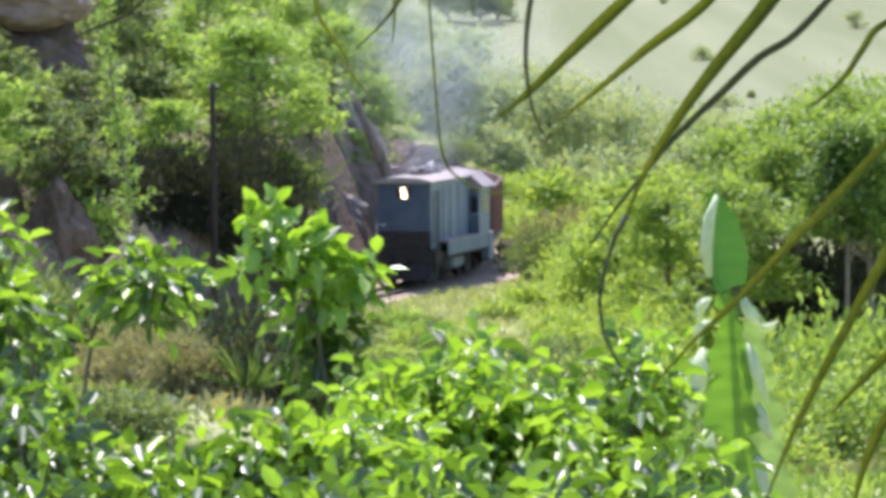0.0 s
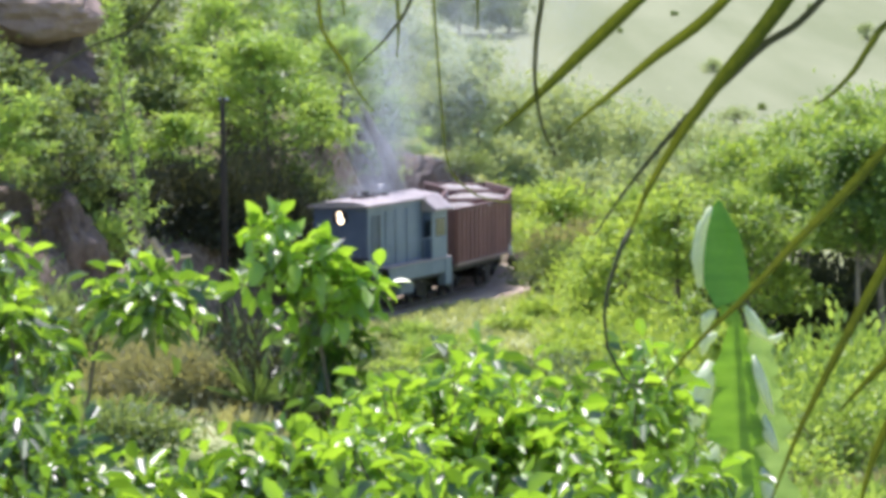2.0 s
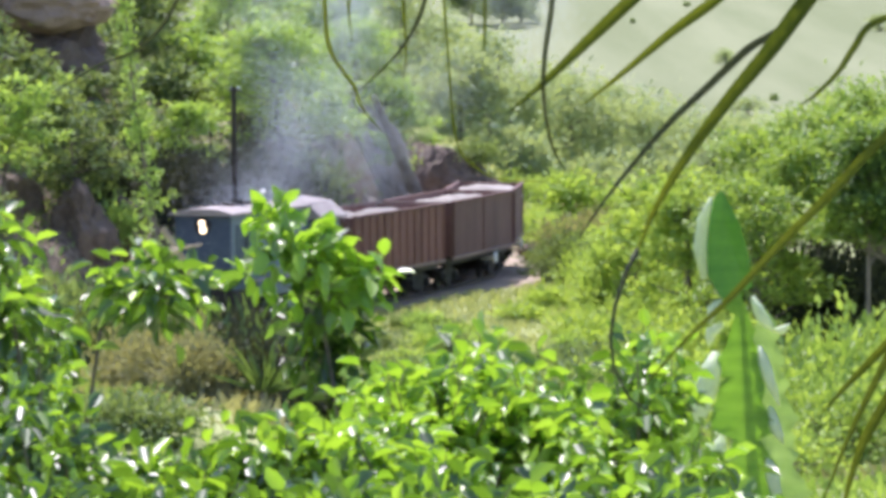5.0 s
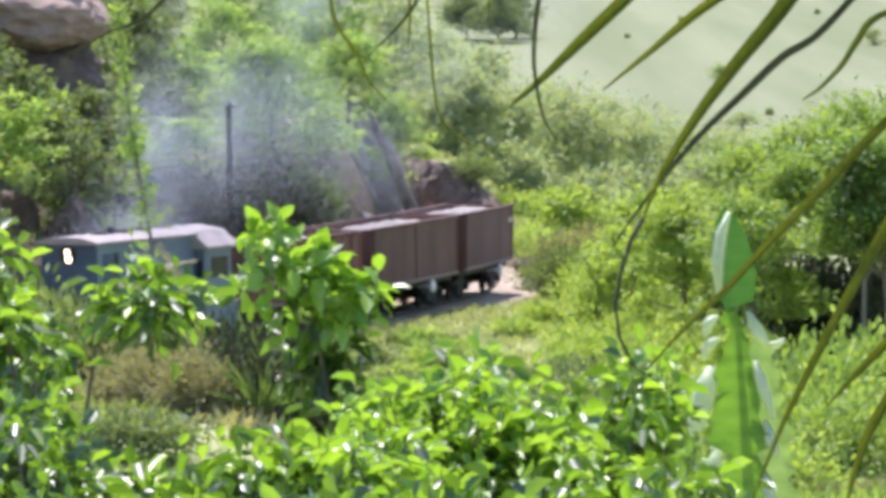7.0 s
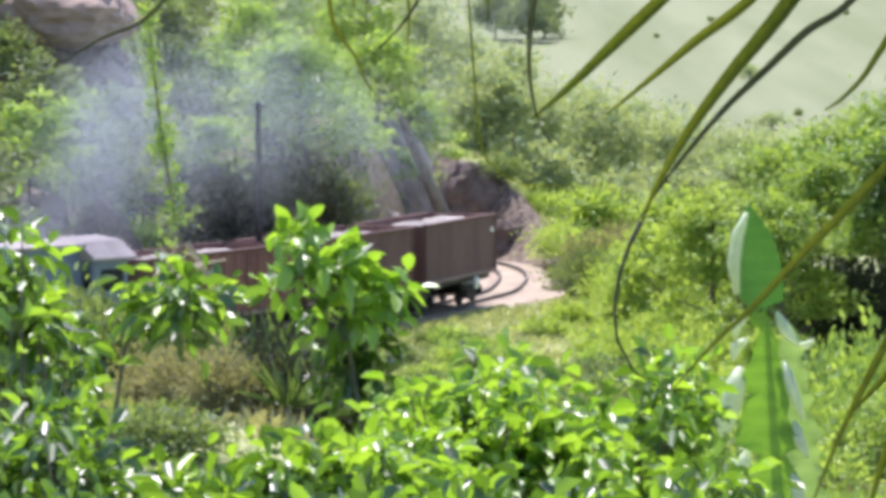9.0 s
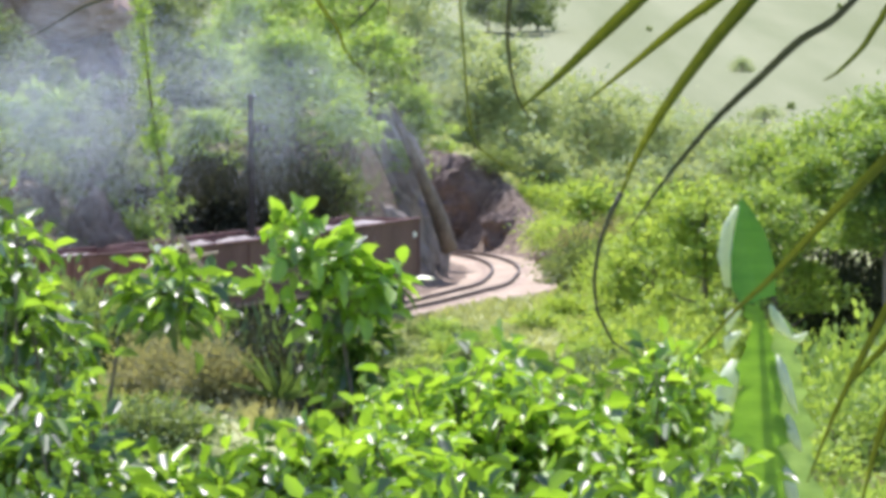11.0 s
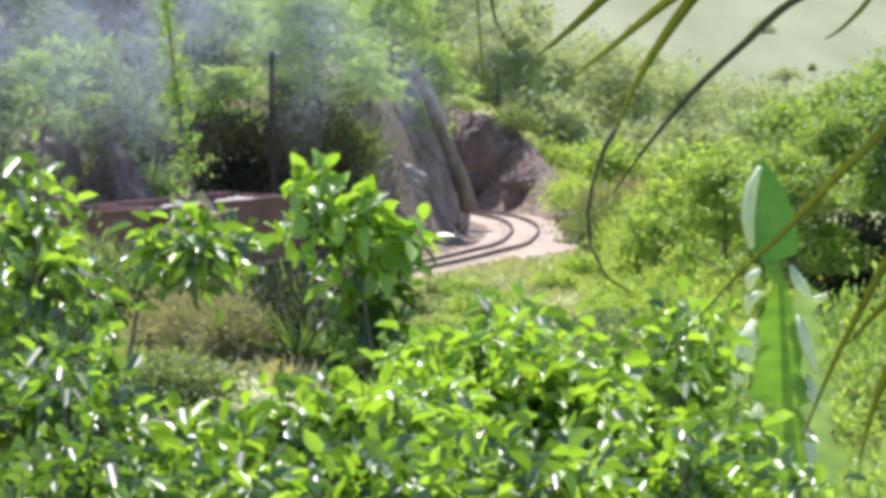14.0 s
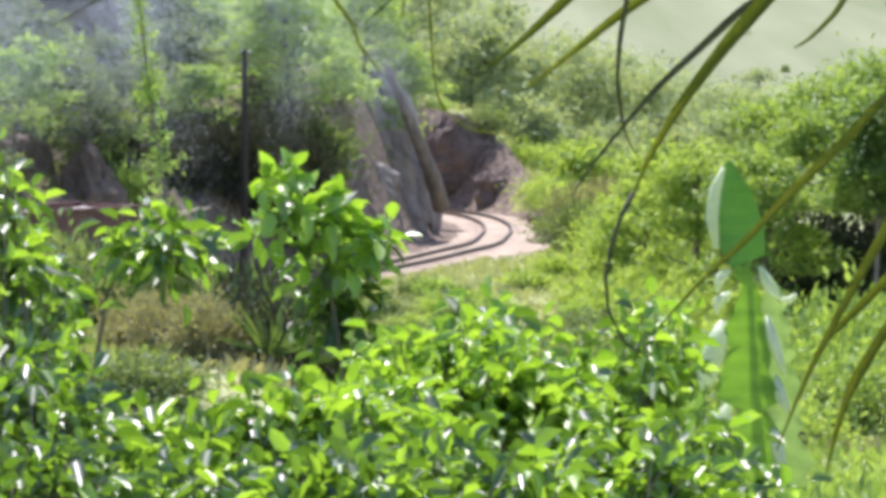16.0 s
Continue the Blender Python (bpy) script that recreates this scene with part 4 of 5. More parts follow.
def dry_branches():
    rng = np.random.default_rng(5)
    heap = thing("dead_tree", "leaning dead tree with pale bare branches", "dead tree")
    for k, (a, b, c) in enumerate((((-8.042, 118.000, 2.999), (-7.168, 118.000, 3.799), (-5.572, 118.000, 4.089)), ((-7.686, 117.000, 2.913), (-6.532, 117.000, 3.850), (-5.812, 117.000, 4.109)),
                                   ((-7.460, 118.000, 3.508), (-7.023, 118.000, 4.017), (-6.877, 118.000, 4.380)), ((-8.190, 117.000, 2.841), (-6.965, 117.000, 3.489), (-6.316, 117.000, 3.994)),
                                   ((-6.642, 119.000, 4.480), (-5.913, 119.000, 3.455), (-5.329, 119.000, 2.429)), ((-6.351, 119.000, 3.894), (-5.767, 119.000, 3.015), (-5.623, 119.000, 2.282)))):
        part("branch", Shape().tube([a, b, c], [0.09, 0.07, 0.03], 6), TWIG, heap)
        part("branch", Shape().tube([b, tuple(np.array(b) + rng.normal(size=3) * [0.5, 0.4, 0.35] + [0, 0, 0.2])], [0.03, 0.008], 5), TWIG, heap)
    foot = (-7.884, 116.000, 0.754)
    part("trunk", Shape().tube([(-7.023, 118.000, 3.828), (-7.897, 118.000, 2.927), (-7.904, 117.000, 2.120), (foot[0], foot[1], land(foot[0], foot[1]) - 0.1)], [0.05, 0.07, 0.085, 0.11], 7), TWIG, heap)


dry_branches()

# ---- grass beside the line and on the near slope ----
def grass_patch(label, x0, x1, y0, y1, n, size, mat, seed, keep=None):
    rng = np.random.default_rng(seed)
    x, y = rng.uniform(x0, x1, n), rng.uniform(y0, y1, n)
    d = rail_distance(x, y)
    ok = d > 1.75 + 0.9 * smooth((y - 166) / 8)
    if keep is not None:
        ok &= keep(x, y, d)
    x, y = x[ok], y[ok]
    z = ground_height(x, y)[0]
    m = len(x)
    me = leaves("grass", np.stack([x, y, z - 0.03], -1), rng.normal(size=(m, 3)) * [0.45, 0.45, 0.1] + [0, 0, 1], size, mat, rng, width=0.22, droop=0.15)
    tagged(new("grass", me), label, "grass", kind="stuff")


grass_patch("sunlit rough grass beside the railway", -16, 12, 126, 184, 42000, 0.34, GRASS, 31, lambda x, y, d: (d > np.where(y < 167, 1.75, 2.9)) & (x > np.interp(y, [120, 150, 186], [-30, -6.5, 3])))
grass_patch("grass on the slope above the cutting", -6, 14, 186, 224, 16000, 0.34, GRASS, 32, lambda x, y, d: d > 4.6)
grass_patch("dry weeds clinging to the bank", -24, 2, 140, 200, 16000, 0.34, OLIVE, 33, lambda x, y, d: (x < np.interp(y, [120, 150, 186], [-30, -6.5, 2])) & (d > 3.4))
grass_patch("rough grass on the near slope", -9, 9, 86, 128, 30000, 0.32, GRASS, 34)
grass_patch("tall weeds below the shrubs", -6.5, 6.5, 30, 88, 42000, 0.23, BROAD, 35, lambda x, y, d: (y > 56) | (x / y > -0.014) | (x / y < -0.056))
grass_patch("dry grass stalks on the near slope", -6, 6, 44, 84, 20000, 0.26, DRY, 36)
BED = on_line(np.arange(0, 120, 1.0))
for i in range(60):
    rng = np.random.default_rng(2100 + i)
    x, y = rng.uniform(-3.5, 6.5), rng.uniform(118, 152)
    if np.hypot(*(BED - [x, y]).T).min() < 3.4:
        continue
    m = (OLIVE, FEATHERY, SHRUB, OLIVE)[i % 4]
    bush("low_scrub", ("dull" if m is OLIVE else "pale" if m is FEATHERY else "yellow-") + " green low scrub in the rough grass".replace(" green", "green" if m is SHRUB else " green"), (x, y, land(x, y)), rng.uniform(0.4, 0.85), rng.uniform(0.3, 0.65), m, 2140 + i,
         n=1000, leaf=0.15, group="scrub in the grass", stems=6)
for i in range(34):
    rng = np.random.default_rng(2000 + i)
    y = rng.uniform(34, 72)
    x = y * rng.uniform(-0.075, 0.10)
    if -0.056 < x / y < -0.014 and y < 58:
        continue
    m = (OLIVE, BROAD, OLIVE, SHRUB)[i % 4]
    bush("undergrowth", "tangled " + ("yellow-green" if m is SHRUB else "dull green") + " undergrowth on the near slope", (x, y, land(x, y)), rng.uniform(0.4, 0.7), rng.uniform(0.35, 0.65), m, 2040 + i,
         n=1400, leaf=0.085, group="undergrowth")

# ---- near bushes ----
def one_leaf(m, curl):
    """A glossy oval leaf of unit length, folded at its midrib and curved down at the tip."""
    sh = Shape()
    rows = ((0.0, 0.02), (0.12, 0.13), (0.3, 0.24), (0.55, 0.27), (0.78, 0.18), (0.92, 0.08), (1.0, 0.005))
    for y, w in rows:
        z = -curl * y * y
        sh.v += [(-w, y, z + w * 0.35), (-w * 0.5, y, z + w * 0.12), (0, y, z), (w * 0.5, y, z + w * 0.12), (w, y, z + w * 0.35)]
    for i in range(len(rows) - 1):
        sh.f += [(i * 5 + k, i * 5 + k + 1, i * 5 + k + 6, i * 5 + k + 5) for k in range(4)]
    return sh.mesh("leaf", m, True)


ONE_LEAF = {m.name: [one_leaf(m, c) for c in (0.08, 0.2, 0.35)] for m in (CITRUS, CITRUS_NEW)}


def citrus(label, foot, tips, seed, per=70, leaf=0.115, young=0.45, spread=0.16, bare=0.45, fork=None, single=False):
    """A glossy-leaved shrub: branches from one foot, leaves along their upper parts."""
    rng = np.random.default_rng(seed)
    foot = Vector(foot)
    foot.z = land(foot.x, foot.y) - 0.05
    root = thing("citrus_shrub", label, "shrub", "citrus shrubs", at=Matrix.Translation(foot))
    if fork is not None:
        top_ = Vector(fork) - foot
        crown = sum((Vector(q) for q in tips), Vector()) / len(tips) - foot
        part("stem", Shape().tube([(0, 0, 0), top_ * 0.5 + Vector((0.02, 0, 0)), top_, top_.lerp(crown, 0.8)], [0.018, 0.013, 0.009, 0.004], 8, cap=False), BARK, root)
    for tip in tips:
        tip = Vector(tip) - foot
        mid = tip * 0.55 + Vector((rng.normal() * 0.06, rng.normal() * 0.1, 0.06))
        if fork is not None:
            mid = top_.lerp(crown, rng.uniform(0.0, 0.8))
        lower = [(0, 0, 0), mid * 0.5] if fork is None else []
        branch = part("branch", Shape().tube([*lower, mid, mid.lerp(tip, 0.5) + Vector((0, 0, 0.02)), tip], ([0.015, 0.012, 0.009, 0.006, 0.003] if lower else [0.005, 0.004, 0.002]), 6, cap=False), BARK, root)
        u = rng.uniform(bare, 1.0, per) ** 0.8
        line = np.array([mid.lerp(tip, (k - 0.5) * 2) if k > 0.5 else mid * (k * 2) for k in u])
        pts = line + rng.normal(size=(per, 3)) * spread * np.array([1, 1, 0.8]) * (0.55 + 0.45 * (1 - u))[:, None]
        out = (pts - line) * 3 + rng.normal(size=(per, 3)) * 0.22 + [0, 0, 0.0]
        new_leaf = rng.uniform(size=per) < young * (0.3 + u)
        for m, sel in ((CITRUS, ~new_leaf), (CITRUS_NEW, new_leaf)):
            if sel.any() and single:
                for q, o in zip(pts[sel], out[sel]):
                    d = Vector(o).normalized()
                    side = d.cross(Vector(rng.normal(size=3) * 0.4 + [0, 0, 1])).normalized()
                    k = leaf * rng.uniform(0.75, 1.25)
                    ob = part("leaf", ONE_LEAF[m.name][int(rng.integers(3))], m, branch)
                    ob.matrix_basis = Matrix.Translation(q) @ Matrix((side, d, side.cross(d))).transposed().to_4x4() @ Matrix.Diagonal((k, k, k, 1))
            elif sel.any():
                part("foliage", leaves("foliage", pts[sel], out[sel], leaf, m, rng, width=0.48, fold=0.4, droop=0.2, soft=True), m, branch)
    return root


# the tall shrub in front of the line
citrus("tall glossy citrus shrub with bright young leaf tips", (-0.228, 22.000, 7.132), [(-0.768, 22.000, 8.919), (-0.714, 22.000, 8.898), (-0.646, 22.000, 8.830), (-0.525, 22.000, 8.789), (-0.430, 22.000, 8.762), (-0.603, 21.900, 8.727), (-0.469, 21.900, 8.686),
       (-0.840, 22.000, 8.627), (-0.684, 21.900, 8.686), (-0.187, 22.000, 8.649), (-0.254, 22.000, 8.600), (-0.349, 22.000, 8.681), (-0.610, 22.000, 8.519), (-0.444, 22.000, 8.546), (-0.309, 22.000, 8.505)],
       13, per=19, leaf=0.124, young=0.72, single=True, spread=0.085, bare=0.84, fork=(-0.439, 22.000, 8.247))
citrus("lower boughs of a citrus shrub with dark leaves", (-0.224, 22.100, 7.093), [(-0.548, 22.100, 8.400), (-0.426, 22.100, 8.441), (-0.331, 22.100, 8.414), (-0.480, 22.100, 8.305), (-0.372, 22.100, 8.319), (-0.277, 22.100, 8.332), (-0.589, 22.100, 8.332), (-0.453, 22.100, 8.196), (-0.344, 22.100, 8.210), (-0.296, 22.100, 8.250), (-0.521, 22.100, 8.223), (-0.399, 22.100, 8.373), (-0.494, 22.100, 8.087), (-0.372, 22.100, 8.114), (-0.304, 22.100, 8.155), (-0.426, 22.100, 8.005), (-0.331, 22.100, 8.019), (-0.535, 22.100, 8.155)],
       12, per=8, leaf=0.135, young=0.0, spread=0.085, bare=0.86, fork=(-0.404, 22.100, 8.087))
LUMPS = (  # foot, middle of the crown, half width, half height, branches
    ((-1.876, 21.000, 7.123), (-1.950, 21.000, 8.378), 135, 140, 34, 0.25), ((-1.885, 20.000, 7.375), (-1.904, 20.000, 8.783), 50, 130, 12, 0.5), ((-1.78, 21.500, 7.059), (-1.235, 21.500, 8.517), 75, 34, 12, 0.35),
    ((-1.557, 19.000, 7.378), (-1.689, 19.000, 8.091), 135, 85, 30, 0.28), ((-1.071, 20.000, 7.251), (-0.971, 20.000, 7.820), 130, 50, 20, 0.6), ((0.171, 21.000, 7.123), (0.145, 21.000, 7.981), 170, 120, 44, 0.75),
    ((-0.059, 20.000, 7.251), (-0.158, 20.000, 7.894), 130, 60, 24, 0.75), ((0.315, 22.000, 7.050), (0.287, 22.000, 8.139), 70, 55, 12, 0.5), ((0.586, 21.000, 7.123), (0.591, 21.000, 7.965), 110, 50, 18, 0.7),
    ((1.075, 22.000, 6.996), (1.073, 22.000, 8.084), 60, 70, 14, 0.6), ((0.933, 22.500, 6.932), (0.959, 22.500, 7.823), 80, 80, 18, 0.15), ((-0.539, 19.500, 7.314), (-0.538, 19.500, 7.894), 120, 60, 22, 0.55),
    ((1.156, 21.000, 7.123), (1.180, 21.000, 7.747), 90, 50, 12, 0.5), ((-1.454, 18.000, 7.282), (-1.474, 18.000, 7.840), 170, 70, 20, 0.10), ((-0.900, 18.500, 7.212), (-0.876, 18.500, 7.774), 160, 60, 18, 0.38), ((-0.298, 18.000, 7.282), (-0.297, 18.000, 7.818), 160, 70, 20, 0.45), ((0.219, 18.500, 7.212), (0.242, 18.500, 7.774), 160, 70, 22, 0.52), ((0.718, 19.000, 7.142), (0.740, 19.000, 7.731), 150, 70, 24, 0.5), ((1.140, 19.000, 7.142), (1.186, 19.000, 7.708), 120, 60, 18, 0.5))
for i, (foot, mid, hw, hh, n, young) in enumerate(LUMPS):
    rng = np.random.default_rng(700 + i)
    scale = mid[1] / 8142.0
    tips = []
    for k in range(n):
        a, r = rng.uniform(0, 2 * math.pi), math.sqrt(rng.uniform(0.02, 1))
        tips.append((mid[0] + math.cos(a) * r * hw * scale, mid[1] + rng.normal() * 0.25, mid[2] + math.sin(a) * r * hh * scale + 0.03))
    citrus("dense glossy citrus shrub" + (" with many bright young leaves" if young > 0.5 else " with dark mature leaves"), foot, tips, 720 + i, per=25 if mid[1] > 18.8 else 20, leaf=0.118 if young < 0.45 else 0.125 if mid[1] > 18.8 else 0.135, young=young * (1.0 if young > 0.55 else 0.7), spread=0.12, bare=0.86 if hh < 35 else 0.62,
           fork=(mid[0] - 0.25, mid[1], mid[2] - 0.14) if hh < 35 else None)


def spiky_plant(at, n, length, seed):
    """A rosette of stiff narrow blades."""
    rng = np.random.default_rng(seed)
    root = thing("spiky_plant", "rosette of stiff narrow green blades", "plant", "spiky plants", at=pose(*at))
    a = rng.uniform(0, 2 * math.pi, n)
    e = rng.uniform(0.35, 1.4, n)
    d = np.stack([np.cos(a) * np.cos(e), np.sin(a) * np.cos(e), np.sin(e)], -1)
    part("rosette", leaves("rosette", d * 0.05, d, length, BLADE, rng, width=0.085, droop=0.12), BLADE, root)
    part("stalk", Shape().tube([(0, 0, -0.3), (0, 0, 0.06)], [0.05, 0.04], 7), BARK, root)


for i, (at, n, ln) in enumerate((((-1.398, 47.500, 5.744), 64, 0.80), ((-1.835, 49.000, 5.737), 60, 0.85), ((-1.110, 49.000, 5.737), 54, 0.75), ((-2.180, 50.000, 5.654), 54, 0.85), ((-0.851, 48.000, 5.701), 50, 0.70),
                                 ((-1.559, 46.200, 5.684), 54, 0.62), ((-1.786, 52.000, 5.745), 54, 0.95), ((-2.212, 53.000, 5.667), 50, 0.9), ((-1.370, 52.000, 5.745), 50, 0.9), ((-2.523, 52.000, 5.745), 44, 0.8))):
    z = land(at[0], at[1])
    spiky_plant((at[0], at[1], z + 0.12), n, ln * 0.9, 800 + i)
    # near-black leaves paint the shade in the gaps between the blades
    bush("undergrowth", "undergrowth below the spiky plants, shade of the gaps in its colour", (at[0], at[1] + 0.5, z), 0.45, 0.75, SHADE, 830 + i, n=900, leaf=0.10, group="undergrowth")
for i, (at, r, h, m) in enumerate((((-2.629, 47.500, 4.922), 0.42, 0.8, DRY), ((-2.983, 48.500, 4.819), 0.40, 0.68, DRY), ((-2.287, 46.500, 5.025), 0.36, 0.62, DRY), ((-2.675, 50.000, 4.665), 0.42, 0.75, DRY), ((2.622, 80.000, 2.573), 1.3, 1.3, OLIVE),
                                   ((1.821, 84.000, 2.420), 1.1, 0.9, SHRUB), ((5.294, 60.000, 3.935), 1.0, 1.3, BROAD), ((6.157, 62.000, 4.046), 1.0, 1.6, BROAD), ((4.547, 58.000, 3.844), 0.7, 0.8, BROAD),
                                   ((4.279, 70.000, 2.784), 1.0, 1.1, SHRUB), ((-0.724, 70.000, 3.477), 0.9, 0.8, OLIVE), ((-0.039, 80.000, 2.969), 1.0, 0.8, SHRUB), ((4.058, 90.000, 1.670), 1.2, 1.2, SHRUB),
                                   ((-4.316, 60.000, 4.677), 0.9, 1.0, OLIVE), ((-5.529, 62.000, 4.506), 0.9, 1.4, OLIVE), ((4.662, 50.000, 4.046), 0.9, 1.1, BROAD), ((2.554, 96.000, 1.247), 1.5, 1.5, OLIVE), ((4.304, 104.000, 0.919), 1.5, 1.3, SHRUB), ((7.435, 92.000, 1.489), 1.5, 1.6, BROAD), ((5.858, 84.000, 2.005), 1.3, 1.3, SHRUB), ((9.176, 96.000, 1.484), 1.6, 1.8, BROAD), ((5.511, 96.000, 1.365), 1.4, 1.3, SHRUB), ((6.178, 70.000, 2.611), 1.2, 1.2, BROAD), ((7.625, 74.000, 2.292), 1.2, 1.4, BROAD), ((1.088, 92.000, 1.489), 1.2, 0.9, SHRUB), ((4.850, 66.000, 2.695), 1.0, 1.0, BROAD))):
    bush("brush", ("pale dry brush" if m is DRY else "yellow-green brush" if m is SHRUB else "leafy green brush" if m is BROAD else "dull green brush") + " on the near slope", (at[0], at[1], land(at[0], at[1])), r, max(h, at[2] - land(at[0], at[1]) + h * 0.8), m, 860 + i,
         n=7000 if m is DRY else 3600, leaf=0.055 if m is DRY else 0.17 if at[1] > 56 else 0.10, group="brush on the near slope", stems=14)


# ---- banana plant ----
def blade(pts, widths, mat_fold=0.25, n=8, turn=0.0, wave=0.0):
    """A leaf blade along a line, folded at its midrib; widths on both sides."""
    sh = Shape()
    pts = [Vector(p) for p in pts]
    for i, p in enumerate(pts):
        d = (pts[min(i + 1, len(pts) - 1)] - pts[max(i - 1, 0)]).normalized()
        side = d.cross(Vector((0, 1, 0))).normalized()
        side = (Matrix.Rotation(turn, 3, d) @ side)
        back = d.cross(side).normalized()
        wl, wr = widths[i] if isinstance(widths[i], tuple) else (widths[i], widths[i])
        ripple = back * wave * math.sin(i * 2.1)
        sh.v += [tuple(p - side * wl + back * wl * mat_fold + ripple), tuple(p - side * wl * 0.5 + back * wl * mat_fold * 0.3), tuple(p),
                 tuple(p + side * wr * 0.5 + back * wr * mat_fold * 0.3), tuple(p + side * wr + back * wr * mat_fold - ripple)]
    for i in range(len(pts) - 1):
        for k in range(4):
            a = i * 5 + k
            sh.f.append((a, a + 1, a + 6, a + 5))
    return sh


def banana():
    root = thing("banana_plant", "banana plant with an upright blade and a torn sunlit leaf", "banana plant")
    part("stem", Shape().tube([(2.245, 30.000, 5.604), (2.186, 30.000, 6.719), (2.135, 30.000, 7.461), (2.096, 30.000, 8.034)], [0.10, 0.05, 0.03, 0.018], 10), BANANA, root)
    piv = Vector((2.070, 30.000, 8.071))
    up = blade([Vector(p) - piv for p in ((2.096, 30.000, 8.034), (2.033, 30.000, 8.200), (1.996, 30.000, 8.348), (1.984, 30.000, 8.496), (1.987, 30.000, 8.607), (1.998, 30.000, 8.702))],
               [(0.12, 0.11), (0.18, 0.14), (0.18, 0.15), (0.15, 0.12), (0.085, 0.07), 0.008], 0.5, wave=0.01)
    # the blade's shade comes from this darker leaf colour
    leaf = part("upright_leaf", up, BANANA_SHADED, root, "young upright banana blade", True)
    leaf.matrix_basis = Matrix.Translation(piv)
    part("rolled_edge", Shape().tube([Vector(p) - piv for p in ((1.890, 29.900, 8.132), (1.868, 29.900, 8.335), (1.897, 29.900, 8.519), (1.955, 29.900, 8.662))],
                                     [0.022, 0.045, 0.040, 0.014], 8), BANANA_PALE, leaf, "pale curled leaf edge", True)
    rng = np.random.default_rng(61)
    for name, a, b, mat_, lab, w0, w1, y0 in (("torn_leaf", (2.084, 29.930, 8.012), (2.175, 29.900, 6.618), BANANA, "broad torn banana leaf", 0.06, 0.21, 0.0),
                                             ("leaf_half", (2.245, 29.980, 7.924), (2.42, 29.980, 6.573), BANANA_MILKY, "milky green torn leaf half", 0.06, 0.16, 0.02)):
        n = 25
        line = [Vector(a).lerp(Vector(b), k / (n - 1)) + Vector((rng.normal() * 0.006, 0, 0)) for k in range(n)]
        widths, l_, r2 = [], w0, w0
        for k in range(n):
            grow = w0 + (w1 - w0) * min(1, k / 9)
            l_ = grow * rng.uniform(0.35, 0.65) if rng.uniform() < 0.28 else min(grow * 1.15, l_ + 0.03)
            r2 = grow * rng.uniform(0.35, 0.65) if rng.uniform() < 0.28 else min(grow * 1.15, r2 + 0.03)
            widths.append((l_, r2))
        part(name, blade(line, widths, 0.35, wave=0.030), mat_, root, lab, True)
    curls = (((2.016, 29.900, 7.985), (1.962, 29.860, 7.932), (1.947, 29.860, 7.840), 0.020), ((2.024, 29.900, 7.837), (1.955, 29.860, 7.785), (1.941, 29.860, 7.693), 0.020),
             ((1.980, 29.900, 7.653), (1.919, 29.850, 7.417), (1.853, 29.850, 7.118), 0.040), ((2.011, 29.900, 7.118), (1.957, 29.850, 6.938), (1.936, 29.850, 6.624), 0.045),
             ((2.141, 29.900, 8.014), (2.197, 29.860, 7.877), (2.271, 29.860, 7.796), 0.022), ((2.267, 29.900, 7.793), (2.330, 29.860, 7.796), (2.374, 29.860, 7.840), 0.014),
             ((2.193, 29.900, 7.690), (2.235, 29.850, 7.509), (2.309, 29.850, 7.306), 0.020), ((2.261, 29.900, 7.302), (2.287, 29.850, 7.159), (2.339, 29.850, 7.059), 0.020),
             ((2.247, 29.900, 6.988), (2.274, 29.850, 6.808), (2.326, 29.850, 6.624), 0.022))
    for a, b, c, r_ in curls:
        out = Vector((-0.04 if a[0] < 2.05 else 0.03, 0, 0))
        a, b, c, r_ = Vector(a) + out, Vector(b) + out * 1.3, Vector(c) + out * 1.3, r_ * 1.35
        ab, bc = Vector(a).lerp(Vector(b), 0.5), Vector(b).lerp(Vector(c), 0.5)
        part("curled_edge", Shape().tube([a, ab, b, bc, c], [r_ * 0.5, r_ * 1.3, r_ * 1.5, r_ * 1.1, r_ * 0.3], 7), BANANA_PALE, root, "pale curled leaf edge", True)
    for k, (a, b, c, w) in enumerate((((0.212, 26.000, 7.130), (0.147, 26.000, 7.451), (0.051, 26.000, 7.628), 0.09), ((1.558, 28.000, 6.578), (1.488, 28.000, 6.924), (1.453, 28.000, 7.098), 0.11))):
        part("young_leaf", blade([a, Vector(a).lerp(Vector(b), 0.5), b, c], [w * 0.7, w, w * 0.8, 0.01], 0.3), BANANA, root, "young bright banana leaf", True)
    return leaf, piv


BANANA_LEAF, BANANA_PIVOT = banana()


# ---- palm fronds that hang in from above ----
def leaflet(parent, pts, width, mat=PALM, label="", turn=0.3, start=0.75):
    width *= 0.84
    p = [np.array(q) for q in pts]
    p = np.array([2 * p[0] - p[1], *p, 2 * p[-1] - p[-2]])
    fine = []
    for i in range(1, len(p) - 2):
        a, b, c, d = p[i - 1:i + 3]
        for u in np.linspace(0, 1, 5, endpoint=False):
            fine.append(0.5 * (2 * b + (c - a) * u + (2 * a - 5 * b + 4 * c - d) * u * u + (3 * b - a - 3 * c + d) * u ** 3))
    fine.append(p[-2])
    m = len(fine) - 1
    w = [width * 0.5 * (start + (1 - start) * min(1, i / m * 3)) * (1 - 0.93 * max(0, (i / m - 0.25) / 0.75) ** 1.4) + 0.0008 for i in range(m + 1)]
    return part("leaflet", blade(fine, w, 0.8, turn=turn), mat, parent, label, True)


